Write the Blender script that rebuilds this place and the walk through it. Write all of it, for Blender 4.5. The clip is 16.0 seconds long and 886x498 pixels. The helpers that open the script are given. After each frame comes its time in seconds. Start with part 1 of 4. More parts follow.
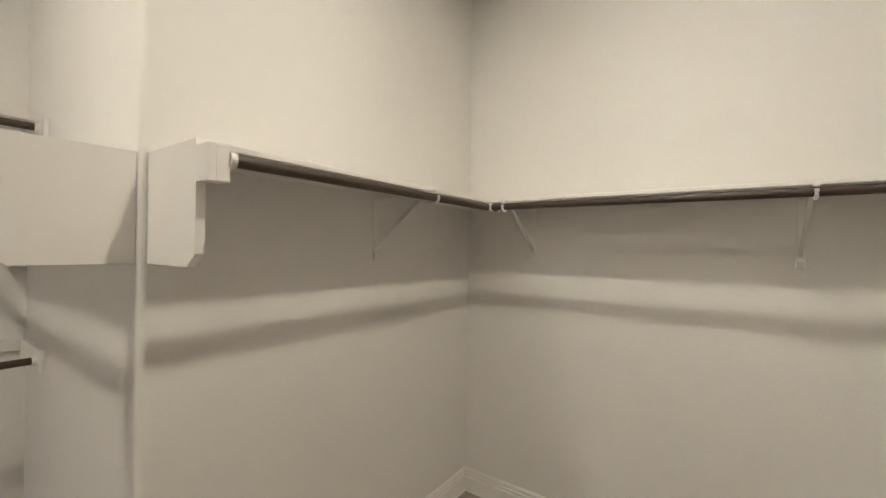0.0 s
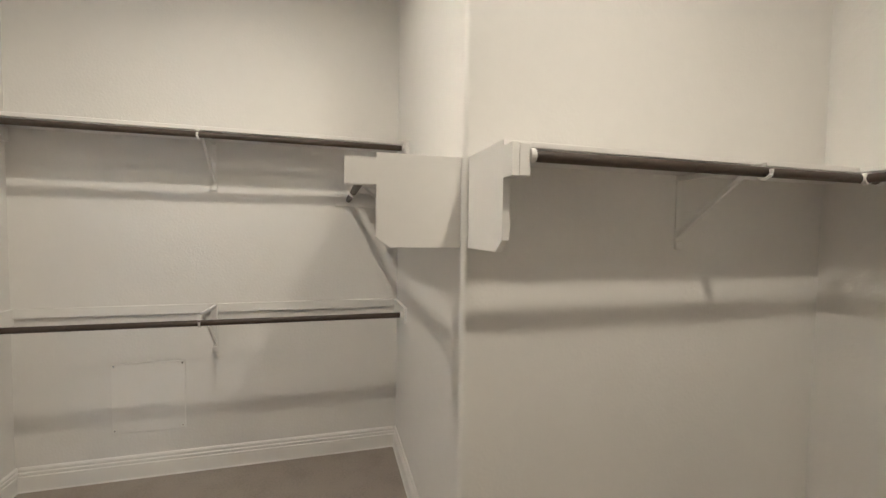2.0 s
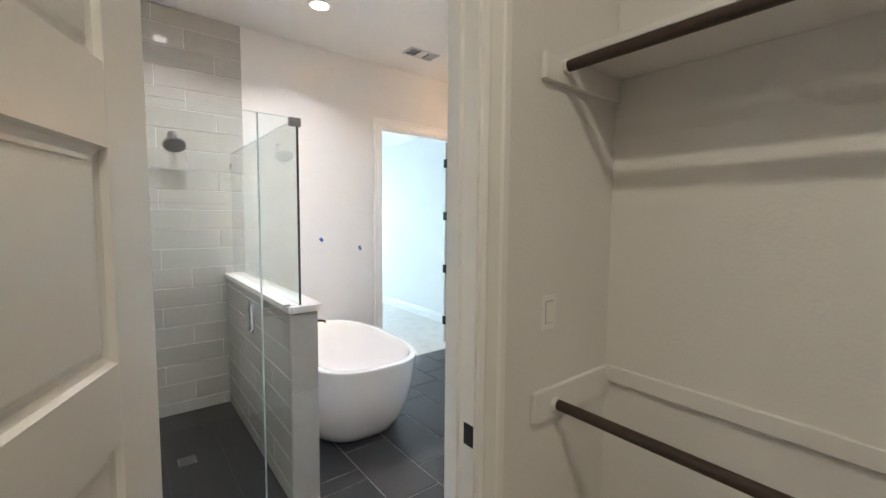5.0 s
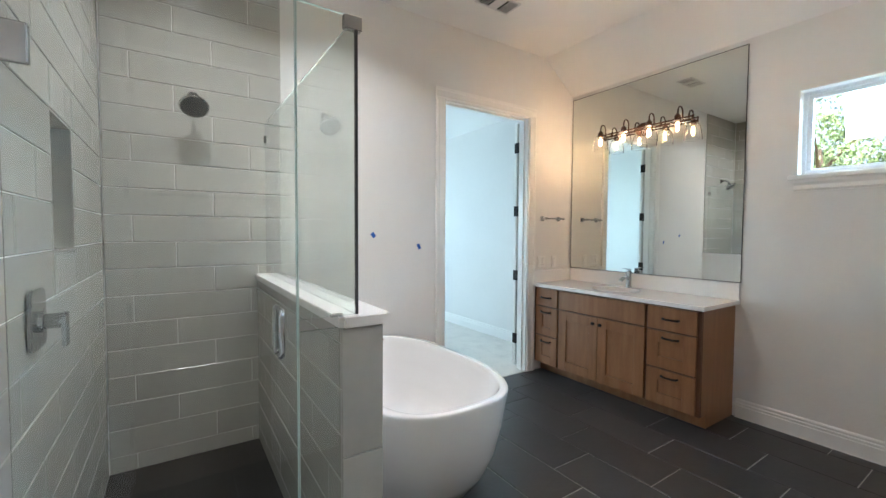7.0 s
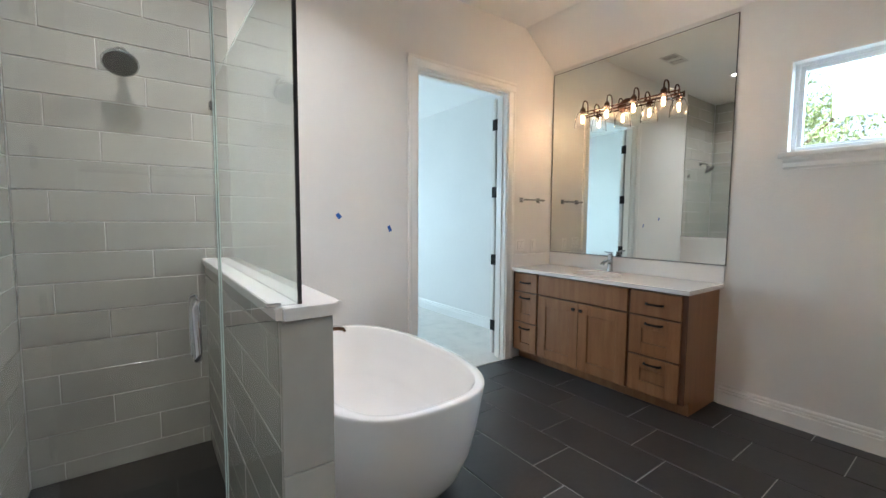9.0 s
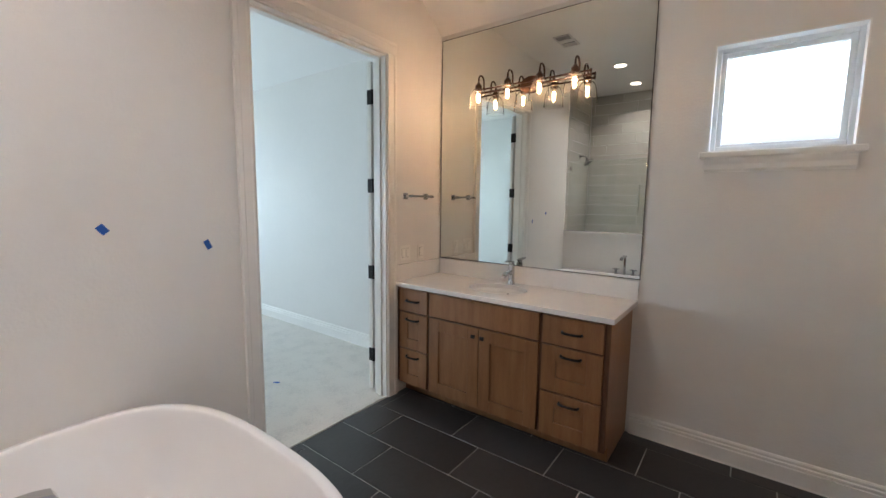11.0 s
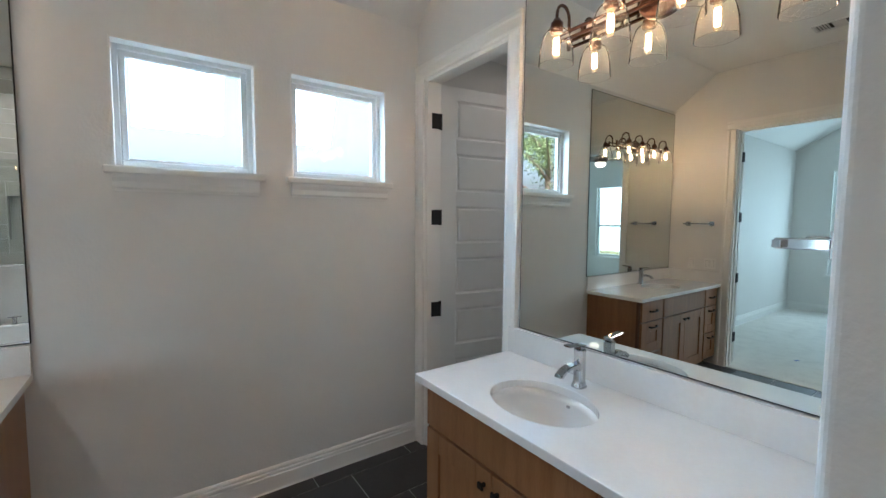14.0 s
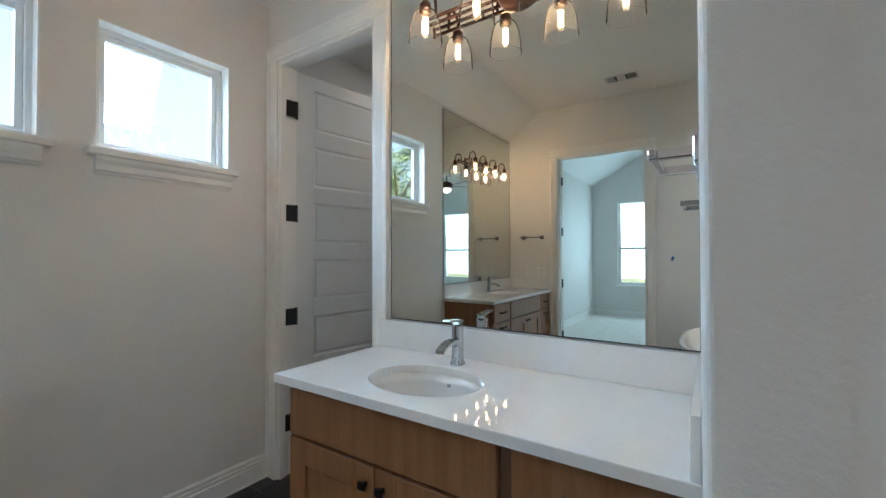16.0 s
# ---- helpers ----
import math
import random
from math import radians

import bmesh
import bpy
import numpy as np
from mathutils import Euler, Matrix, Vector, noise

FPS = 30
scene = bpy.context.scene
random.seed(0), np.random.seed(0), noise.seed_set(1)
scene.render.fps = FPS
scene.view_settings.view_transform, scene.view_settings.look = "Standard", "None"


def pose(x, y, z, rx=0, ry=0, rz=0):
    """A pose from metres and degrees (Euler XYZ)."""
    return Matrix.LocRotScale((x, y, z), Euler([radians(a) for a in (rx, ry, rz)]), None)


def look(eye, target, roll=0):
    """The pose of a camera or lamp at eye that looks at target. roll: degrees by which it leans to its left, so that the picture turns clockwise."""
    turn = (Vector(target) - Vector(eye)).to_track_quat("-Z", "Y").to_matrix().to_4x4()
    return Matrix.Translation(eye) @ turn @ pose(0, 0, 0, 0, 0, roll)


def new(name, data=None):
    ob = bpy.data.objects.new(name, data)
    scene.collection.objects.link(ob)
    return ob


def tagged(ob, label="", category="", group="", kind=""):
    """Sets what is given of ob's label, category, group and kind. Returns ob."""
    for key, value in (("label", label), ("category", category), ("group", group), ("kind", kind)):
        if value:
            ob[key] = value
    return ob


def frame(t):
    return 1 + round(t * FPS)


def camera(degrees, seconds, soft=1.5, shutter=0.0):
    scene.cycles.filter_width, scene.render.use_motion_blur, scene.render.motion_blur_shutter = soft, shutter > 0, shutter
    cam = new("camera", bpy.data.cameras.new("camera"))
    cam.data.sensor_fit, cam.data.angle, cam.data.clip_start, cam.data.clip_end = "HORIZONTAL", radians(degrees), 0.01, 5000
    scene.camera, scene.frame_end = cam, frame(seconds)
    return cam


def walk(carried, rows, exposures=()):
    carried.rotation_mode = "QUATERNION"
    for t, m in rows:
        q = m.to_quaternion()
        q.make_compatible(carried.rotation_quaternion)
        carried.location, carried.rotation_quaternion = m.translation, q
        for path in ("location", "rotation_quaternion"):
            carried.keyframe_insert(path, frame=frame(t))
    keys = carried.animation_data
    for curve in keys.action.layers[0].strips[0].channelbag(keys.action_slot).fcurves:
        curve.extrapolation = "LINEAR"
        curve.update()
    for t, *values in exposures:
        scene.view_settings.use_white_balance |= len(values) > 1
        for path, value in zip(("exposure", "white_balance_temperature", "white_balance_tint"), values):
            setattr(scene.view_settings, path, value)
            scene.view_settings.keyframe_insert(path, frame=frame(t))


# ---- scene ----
cam = camera(94.7, 16.0)
PATH = [
    (0, (0.01, 0.142, 1.528), (-1.155, 1.768, 1.519), 1.0),
    (0.5, (0.021, 0.122, 1.524), (-1.401, 1.529, 1.5), 1.0),
    (1, (0.013, 0.111, 1.523), (-1.62, 1.264, 1.477), 1.0),
    (1.5, (0.029, 0.117, 1.523), (-1.779, 0.97, 1.458), 1.0),
    (2, (0.007, 0.131, 1.527), (-1.919, 0.663, 1.436), 0.9),
    (2.5, (-0.095, 0.122, 1.519), (-2.083, 0.311, 1.407), 1.0),
    (3, (-0.405, 0.038, 1.52), (-2.391, -0.153, 1.387), 0.9),
    (3.5, (-0.728, -0.108, 1.543), (-2.637, -0.69, 1.401), 0.8),
    (4, (-1.024, -0.289, 1.579), (-2.756, -1.278, 1.429), 0.7),
    (4.5, (-1.233, -0.538, 1.556), (-2.715, -1.873, 1.407), 0.5),
    (5, (-1.435, -0.819, 1.574), (-2.674, -2.382, 1.424), 0.5),
    (5.2, (-1.508, -0.959, 1.558), (-2.686, -2.568, 1.409), 0.8),
    (7.3, (-1.686, -1.72, 1.333), (-2.785, -3.39, 1.256), 0.3),
    (7.5, (-1.704, -1.741, 1.296), (-2.805, -3.409, 1.219), 0.3),
    (8, (-1.723, -1.762, 1.254), (-2.838, -3.42, 1.166), 0.3),
    (8.2, (-1.724, -1.768, 1.26), (-2.851, -3.417, 1.164), 0.3),
    (10.3, (-2.227, -2.222, 1.465), (-3.608, -3.649, 1.227), 0.6),
    (10.5, (-2.288, -2.312, 1.465), (-3.726, -3.682, 1.235), 0.5),
    (11, (-2.442, -2.473, 1.489), (-4.033, -3.663, 1.26), 0.7),
    (11.5, (-2.592, -2.566, 1.522), (-4.349, -3.495, 1.297), 0.7),
    (12, (-2.673, -2.587, 1.534), (-4.576, -3.163, 1.311), 0.8),
    (12.5, (-2.719, -2.605, 1.546), (-4.703, -2.746, 1.332), 0.7),
    (13, (-2.764, -2.596, 1.557), (-4.726, -2.259, 1.359), 0.5),
    (13.5, (-2.802, -2.586, 1.556), (-4.626, -1.784, 1.379), 0.6),
    (14, (-2.828, -2.552, 1.546), (-4.457, -1.4, 1.407), 0.4),
    (14.5, (-2.878, -2.532, 1.528), (-4.298, -1.126, 1.442), 0.3),
    (15, (-2.925, -2.535, 1.475), (-4.187, -0.984, 1.439), 0.1),
    (15.5, (-2.958, -2.537, 1.392), (-4.124, -0.912, 1.403), -0.1),
    (16, (-2.974, -2.548, 1.313), (-4.081, -0.882, 1.342), -0.1),
]
EXPOSURES = [(0.0, 4.10, 5650, 18), (3.0, 4.04, 5550, 19), (3.5, 3.83, 5550, 12), (4.2, 3.66, 5650, 14), (5.0, 3.37, 5750, 17), (7.5, 2.96, 5600, 13), (8.2, 2.95, 5600, 14),
             (10.5, 2.60, 6050, 18), (11.0, 2.52, 6150, 22), (12.0, 2.52, 6600, 30), (12.5, 2.50, 6850, 37), (13.0, 2.51, 5650, 15), (13.5, 2.49, 5550, 14), (14.5, 2.39, 5600, 14), (16.0, 2.36, 5550, 12)]
walk(cam, [(t, look(eye, target, roll)) for t, eye, target, roll in PATH], EXPOSURES)


# ---------------------------------------------------------------- world, sun, lamps
world = bpy.data.worlds.new("sky")
scene.world = world
world.use_nodes = True
wn = world.node_tree.nodes
sky = wn.new("ShaderNodeTexSky")
sky.sky_type, sky.sun_disc = "NISHITA", False
sky.sun_elevation, sky.sun_rotation = radians(52), radians(60)
sky.air_density, sky.dust_density, sky.ozone_density = 1.0, 9.0, 0.2
world.node_tree.links.new(sky.outputs[0], wn["Background"].inputs[0])
wn["Background"].inputs[1].default_value = 0.15

sun = new("sun", bpy.data.lights.new("sun", "SUN"))
sun.data.energy, sun.data.angle, sun.data.color = 3.5, radians(0.6), (1.0, 0.95, 0.88)
sun.matrix_world = look((20, 12, 30), (0, 0, 0))


def area(name, w, h, energy, color, m, shape="RECTANGLE"):
    lamp = bpy.data.lights.new(name, "AREA")
    lamp.shape, lamp.size, lamp.energy, lamp.color = shape, w, energy, color
    if shape in ("RECTANGLE", "ELLIPSE"):
        lamp.size_y = h
    ob = new(name, lamp)
    ob.matrix_world = m
    return ob


BULB_WATTS = 0.018
WARM, SOFT, DAY = (1.0, 0.64, 0.42), (1.0, 0.925, 0.82), (0.62, 0.87, 1.0)
CLOSET_LIGHTS = [(-1.37, -0.50), (-0.136, 0.99)]
# assumed spot of an unseen toilet room light
TOILET_FILL = (-4.55, -0.20)
CANS = [(-2.655, -3.845), (-1.775, -3.855)]
for x, y in CLOSET_LIGHTS:
    area("closet_lamp", 0.09, 0.09, 1.52, (1.0, 0.875, 0.60), look((x, y, 3.105), (x, y, 0)), "DISK")
for x, y in CANS:
    area("can_lamp", 0.10, 0.10, 1.25, SOFT, look((x, y, 3.105), (x, y, 0)), "DISK").data.spread = radians(125)
# added fill that brightens the toilet room and its open door
area("toilet_room_lamp", 0.10, 0.10, 0.34, (1.0, 0.84, 0.66), look((*TOILET_FILL, 2.725), (*TOILET_FILL, 0)), "DISK")
for y0, y1 in ((-2.694, -2.090), (-1.910, -1.322)):
    area("window_daylight", y1 - y0 - 0.1, 0.80, 6.3, DAY, look((-5.95, (y0 + y1) / 2, 2.50), (-2.6, (y0 + y1) / 2, 1.15)))
BED_WINDOWS = [(-4.70, -3.80), (-2.2, -1.2), (-0.9, 0.1)]
for x0, x1 in BED_WINDOWS:
    area("bedroom_daylight", x1 - x0 - 0.1, 1.6, 5.2, (0.66, 0.92, 1.0), look(((x0 + x1) / 2, -9.12, 1.6), ((x0 + x1) / 2, -4, 1.2)))

# ---------------------------------------------------------------- materials


def material(name, color, rough=0.5, metal=0.0, grain=0.0, scale=8.0, bump=0.0, bump_scale=120.0, fine=0.0, coat=0.0, second=None, stretch=(1, 1, 1)):
    """A surface with a wide and a fine variation of its colour and gloss, and fine relief."""
    mat = bpy.data.materials.new(name)
    mat.use_nodes = True
    n, l = mat.node_tree.nodes, mat.node_tree.links
    p = n["Principled BSDF"]
    p.inputs["Roughness"].default_value, p.inputs["Metallic"].default_value = rough, metal
    p.inputs["Coat Weight"].default_value = coat
    p.inputs["Base Color"].default_value = (*color, 1)
    tc = n.new("ShaderNodeTexCoord")
    mp = n.new("ShaderNodeMapping")
    mp.inputs["Scale"].default_value = stretch
    l.new(tc.outputs["Object"], mp.inputs["Vector"])
    if grain:
        a = n.new("ShaderNodeTexNoise")
        a.inputs["Scale"].default_value, a.inputs["Detail"].default_value = scale, 6
        b = n.new("ShaderNodeTexNoise")
        b.inputs["Scale"].default_value, b.inputs["Detail"].default_value = scale * 14, 3
        l.new(mp.outputs[0], a.inputs["Vector"])
        l.new(mp.outputs[0], b.inputs["Vector"])
        add = n.new("ShaderNodeMath")
        add.operation = "MULTIPLY_ADD"
        l.new(b.outputs[0], add.inputs[0])
        add.inputs[1].default_value = fine
        l.new(a.outputs[0], add.inputs[2])
        ramp = n.new("ShaderNodeValToRGB")
        ramp.color_ramp.elements[0].position, ramp.color_ramp.elements[1].position = 0.32 + fine * 0.3, 0.68 + fine * 0.6
        dark = second or tuple(c * (1 - grain) for c in color)
        ramp.color_ramp.elements[0].color = (*dark, 1)
        ramp.color_ramp.elements[1].color = (*color, 1)
        l.new(add.outputs[0], ramp.inputs[0])
        l.new(ramp.outputs[0], p.inputs["Base Color"])
        rr = n.new("ShaderNodeMapRange")
        rr.inputs[3].default_value, rr.inputs[4].default_value = rough * 0.88, min(1.0, rough * 1.12)
        l.new(a.outputs[0], rr.inputs[0])
        l.new(rr.outputs[0], p.inputs["Roughness"])
    if bump:
        c = n.new("ShaderNodeTexNoise")
        c.inputs["Scale"].default_value, c.inputs["Detail"].default_value = bump_scale, 3
        l.new(mp.outputs[0], c.inputs["Vector"])
        bp = n.new("ShaderNodeBump")
        bp.inputs["Strength"].default_value, bp.inputs["Distance"].default_value = bump, 0.003
        l.new(c.outputs[0], bp.inputs["Height"])
        l.new(bp.outputs[0], p.inputs["Normal"])
    return mat


def piece_variation(mat, low, high):
    """Lets every piece differ a little in brightness."""
    n, l = mat.node_tree.nodes, mat.node_tree.links
    p = n["Principled BSDF"]
    info, mr, mix = n.new("ShaderNodeObjectInfo"), n.new("ShaderNodeMapRange"), n.new("ShaderNodeVectorMath")
    mix.operation = "SCALE"
    mr.inputs[3].default_value, mr.inputs[4].default_value = low, high
    l.new(info.outputs["Random"], mr.inputs[0])
    old = p.inputs["Base Color"].links[0].from_socket
    l.new(old, mix.inputs[0])
    l.new(mr.outputs[0], mix.inputs["Scale"])
    l.new(mix.outputs[0], p.inputs["Base Color"])
    return mat


def glass(name, tint, rough=0.0, ior=1.45):
    mat = bpy.data.materials.new(name)
    mat.use_nodes = True
    p = mat.node_tree.nodes["Principled BSDF"]
    p.inputs["Base Color"].default_value, p.inputs["Roughness"].default_value = (*tint, 1), rough
    p.inputs["Transmission Weight"].default_value, p.inputs["IOR"].default_value = 1.0, ior
    return mat


def seeded(name):
    """Thin clear glass full of tiny bubbles that catch the bulb's light."""
    mat = bpy.data.materials.new(name)
    mat.use_nodes = True
    n, l = mat.node_tree.nodes, mat.node_tree.links
    out = n["Material Output"]
    clear, scatter, gloss = n.new("ShaderNodeBsdfTransparent"), n.new("ShaderNodeBsdfTranslucent"), n.new("ShaderNodeBsdfGlossy")
    clear.inputs[0].default_value = (0.995, 0.992, 0.985, 1)
    scatter.inputs[0].default_value = (0.95, 0.88, 0.78, 1)
    gloss.inputs["Roughness"].default_value = 0.04
    tc, vor, ramp = n.new("ShaderNodeTexCoord"), n.new("ShaderNodeTexVoronoi"), n.new("ShaderNodeMapRange")
    vor.inputs["Scale"].default_value = 150
    l.new(tc.outputs["Object"], vor.inputs["Vector"])
    ramp.inputs[1].default_value, ramp.inputs[2].default_value, ramp.inputs[3].default_value, ramp.inputs[4].default_value = 0.11, 0.26, 0.60, 0.022
    l.new(vor.outputs["Distance"], ramp.inputs[0])
    a, b, fr = n.new("ShaderNodeMixShader"), n.new("ShaderNodeMixShader"), n.new("ShaderNodeFresnel")
    fr.inputs[0].default_value = 1.09
    l.new(ramp.outputs[0], a.inputs[0])
    l.new(clear.outputs[0], a.inputs[1])
    l.new(scatter.outputs[0], a.inputs[2])
    l.new(fr.outputs[0], b.inputs[0])
    l.new(a.outputs[0], b.inputs[1])
    l.new(gloss.outputs[0], b.inputs[2])
    l.new(b.outputs[0], out.inputs[0])
    return mat


def glowing(name, color, strength):
    mat = bpy.data.materials.new(name)
    mat.use_nodes = True
    p = mat.node_tree.nodes["Principled BSDF"]
    p.inputs["Emission Color"].default_value, p.inputs["Emission Strength"].default_value = (*color, 1), strength
    return mat


PAINT = material("wall_paint", (0.765, 0.745, 0.71), 0.60, grain=0.045, scale=1.3, fine=0.35, bump=0.42, bump_scale=78)
CEIL = material("ceiling_paint", (0.80, 0.785, 0.755), 0.75, grain=0.03, scale=1.2, fine=0.2, bump=0.2, bump_scale=60)
TRIM = material("trim_paint", (0.84, 0.82, 0.78), 0.32, grain=0.03, scale=3, fine=0.2)
SHELF = material("shelf_paint", (0.79, 0.77, 0.735), 0.42, grain=0.04, scale=4, fine=0.3)
ROD = material("rod_wood", (0.058, 0.037, 0.025), 0.52, grain=0.4, scale=9, fine=0.4, stretch=(1, 6, 6))
SLATE = piece_variation(material("floor_tile", (0.042, 0.041, 0.042), 0.38, grain=0.35, scale=3.0, fine=0.5, bump=0.25, bump_scale=45), 0.8, 1.2)
GROUT = material("grout", (0.50, 0.49, 0.47), 0.9, grain=0.2, scale=20, bump=0.3)
PAN = material("shower_floor", (0.016, 0.014, 0.012), 0.62, grain=0.3, scale=7, fine=0.4, bump=0.3, bump_scale=90)
WTILE = piece_variation(material("wall_tile", (0.50, 0.482, 0.435), 0.14, grain=0.16, scale=2.6, fine=0.25, bump=0.1, bump_scale=12, stretch=(0.5, 0.5, 3.0)), 0.92, 1.04)
NICHE = material("niche_tile", (0.49, 0.472, 0.43), 0.16, grain=0.14, scale=2.6, fine=0.25, bump=0.1, bump_scale=12)
WGROUT = material("wall_grout", (0.82, 0.81, 0.78), 0.85, grain=0.1, scale=20)
QUARTZ = material("quartz", (0.82, 0.805, 0.785), 0.035, grain=0.05, scale=5, fine=0.5, second=(0.77, 0.745, 0.72))
WOOD = material("alder_wood", (0.31, 0.146, 0.060), 0.34, grain=0.3, scale=5.0, fine=0.5, bump=0.06, bump_scale=60, second=(0.21, 0.091, 0.034), stretch=(5, 5, 0.5))
# alder again, darkened to put the shade between the fronts into its colour
WOOD_SHADED = material("alder_gap_shade", (0.13, 0.060, 0.028), 0.6, grain=0.2, scale=6, stretch=(3, 3, 0.5))
BLACK = material("black_metal", (0.018, 0.016, 0.015), 0.42, 0.5, grain=0.3, scale=30)
BRONZE = material("bronze", (0.07, 0.035, 0.022), 0.38, 0.85, grain=0.3, scale=25)
CHROME = material("chrome", (0.58, 0.58, 0.59), 0.08, 1.0, grain=0.04, scale=10)
STEEL = material("brushed_steel", (0.50, 0.49, 0.48), 0.25, 1.0, grain=0.1, scale=20)
PORCELAIN = material("porcelain", (0.83, 0.82, 0.80), 0.08, grain=0.02, scale=3, coat=0.4)
ACRYLIC = material("tub_acrylic", (0.82, 0.81, 0.80), 0.06, grain=0.02, scale=3, coat=0.3)
CARPET = material("carpet", (0.74, 0.70, 0.64), 0.95, grain=0.2, scale=6, fine=0.9, bump=0.9, bump_scale=420)
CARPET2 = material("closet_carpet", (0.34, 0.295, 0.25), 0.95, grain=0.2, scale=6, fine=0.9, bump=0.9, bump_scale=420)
VINYL = material("window_vinyl", (0.80, 0.80, 0.79), 0.4, grain=0.03, scale=4)
PLASTIC = material("switch_plastic", (0.83, 0.81, 0.77), 0.35, grain=0.02, scale=6)
# grey for the shading drawn round switch rockers
ROCKER_SHADE = material("rocker_shade_grey", (0.30, 0.29, 0.27), 0.7, grain=0.1, scale=20)
TAPE = material("blue_tape", (0.012, 0.10, 0.42), 0.65, grain=0.15, scale=60)
GRASS = material("grass", (0.11, 0.13, 0.05), 0.95, grain=0.5, scale=0.6, fine=0.6, bump=0.8, bump_scale=20)
BARK = material("bark", (0.13, 0.09, 0.06), 0.9, grain=0.5, scale=12, bump=0.9, bump_scale=20)
LEAF = piece_variation(material("leaves", (0.11, 0.165, 0.055), 0.6, grain=0.4, scale=1.5, fine=0.5), 0.8, 1.2)
MIRROR = material("mirror", (0.755, 0.79, 0.76), 0.003, 1.0)
GLASS = glass("clear_glass", (0.93, 0.975, 0.955))
GEDGE = material("green_glass_edge", (0.58, 0.70, 0.66), 0.12, grain=0.1, scale=6)
SEEDED = seeded("seeded_glass")
PANE = glass("window_pane", (0.97, 0.985, 0.98))
BULBGLASS = glass("bulb_glass", (1.0, 0.93, 0.80), 0.0, 1.12)
bulb_bsdf = BULBGLASS.node_tree.nodes["Principled BSDF"]
bulb_bsdf.inputs["Emission Color"].default_value, bulb_bsdf.inputs["Emission Strength"].default_value = (1.0, 0.60, 0.26, 1), 0.05
FILAMENT = glowing("filament", (1.0, 0.62, 0.30), 17)
FAN_BOWL = glowing("fan_bowl", (1.0, 0.84, 0.60), 1.1)
LENS = glowing("lamp_lens", (1.0, 0.88, 0.70), 2.5)
VENT = material("vent_metal", (0.62, 0.61, 0.60), 0.5, grain=0.05, scale=10)
NOZZLE = material("nozzle_rubber", (0.10, 0.10, 0.10), 0.5, grain=0.2, scale=30)
DARK = material("dark_void", (0.03, 0.03, 0.03), 0.9, grain=0.1, scale=10)

# ---------------------------------------------------------------- building helpers


def thing(name, label="", category="", group="", kind=""):
    return tagged(new(name), label, category, group, kind)


def part(name, bm, mat, parent=None, label="", smooth=False):
    me = bpy.data.meshes.new(name)
    bm.to_mesh(me)
    bm.free()
    me.materials.append(mat)
    if smooth:
        me.shade_smooth()
    ob = new(name, me)
    if parent:
        ob.parent = parent
    if label:
        ob["label"] = label
    return ob


def box(bm, x0, x1, y0, y1, z0, z1, bevel=0.0, seg=1):
    """Adds a box; its edges are rounded by bevel."""
    r = bmesh.ops.create_cube(bm, size=1)
    vs = r["verts"]
    bmesh.ops.transform(bm, matrix=Matrix.LocRotScale(((x0 + x1) / 2, (y0 + y1) / 2, (z0 + z1) / 2), None, (abs(x1 - x0), abs(y1 - y0), abs(z1 - z0))), verts=vs)
    if bevel:
        es = list({e for v in vs for e in v.link_edges})
        bmesh.ops.bevel(bm, geom=es, offset=bevel, segments=seg, affect="EDGES", profile=0.6)
    return bm


def boxes(*items, bevel=0.0):
    bm = bmesh.new()
    for it in items:
        box(bm, *it, bevel=bevel)
    return bm


def tube(bm, points, radius, sides=12, close=True):
    """A round bar along a line of points."""
    rings = []
    pts = [Vector(p) for p in points]
    for i, p in enumerate(pts):
        d = (pts[min(i + 1, len(pts) - 1)] - pts[max(i - 1, 0)]).normalized()
        up = Vector((0, 0, 1)) if abs(d.z) < 0.9 else Vector((1, 0, 0))
        a = d.cross(up).normalized()
        b = d.cross(a)
        r = radius[i] if isinstance(radius, (list, tuple)) else radius
        rings.append([bm.verts.new(p + (a * math.cos(t) + b * math.sin(t)) * r) for t in (2 * math.pi * k / sides for k in range(sides))])
    for u, v in zip(rings, rings[1:]):
        for k in range(sides):
            bm.faces.new((u[k], u[(k + 1) % sides], v[(k + 1) % sides], v[k]))
    if close:
        bm.faces.new(rings[0][::-1])
        bm.faces.new(rings[-1])
    bmesh.ops.recalc_face_normals(bm, faces=bm.faces)
    return bm


def lathe(bm, profile, sides=28, center=(0, 0, 0), squash=(1, 1), power=2.0):
    """Turns a profile of (radius, z) round the upright axis; squash and power make the rings oval."""
    c = Vector(center)
    rings = []
    for r, z in profile:
        ring = []
        for k in range(sides):
            t = 2 * math.pi * k / sides
            ct, st = math.cos(t), math.sin(t)
            ring.append(bm.verts.new(c + Vector((squash[0] * r * math.copysign(abs(ct) ** (2 / power), ct), squash[1] * r * math.copysign(abs(st) ** (2 / power), st), z))))
        rings.append(ring)
    for u, v in zip(rings, rings[1:]):
        for k in range(sides):
            bm.faces.new((u[k], u[(k + 1) % sides], v[(k + 1) % sides], v[k]))
    return rings


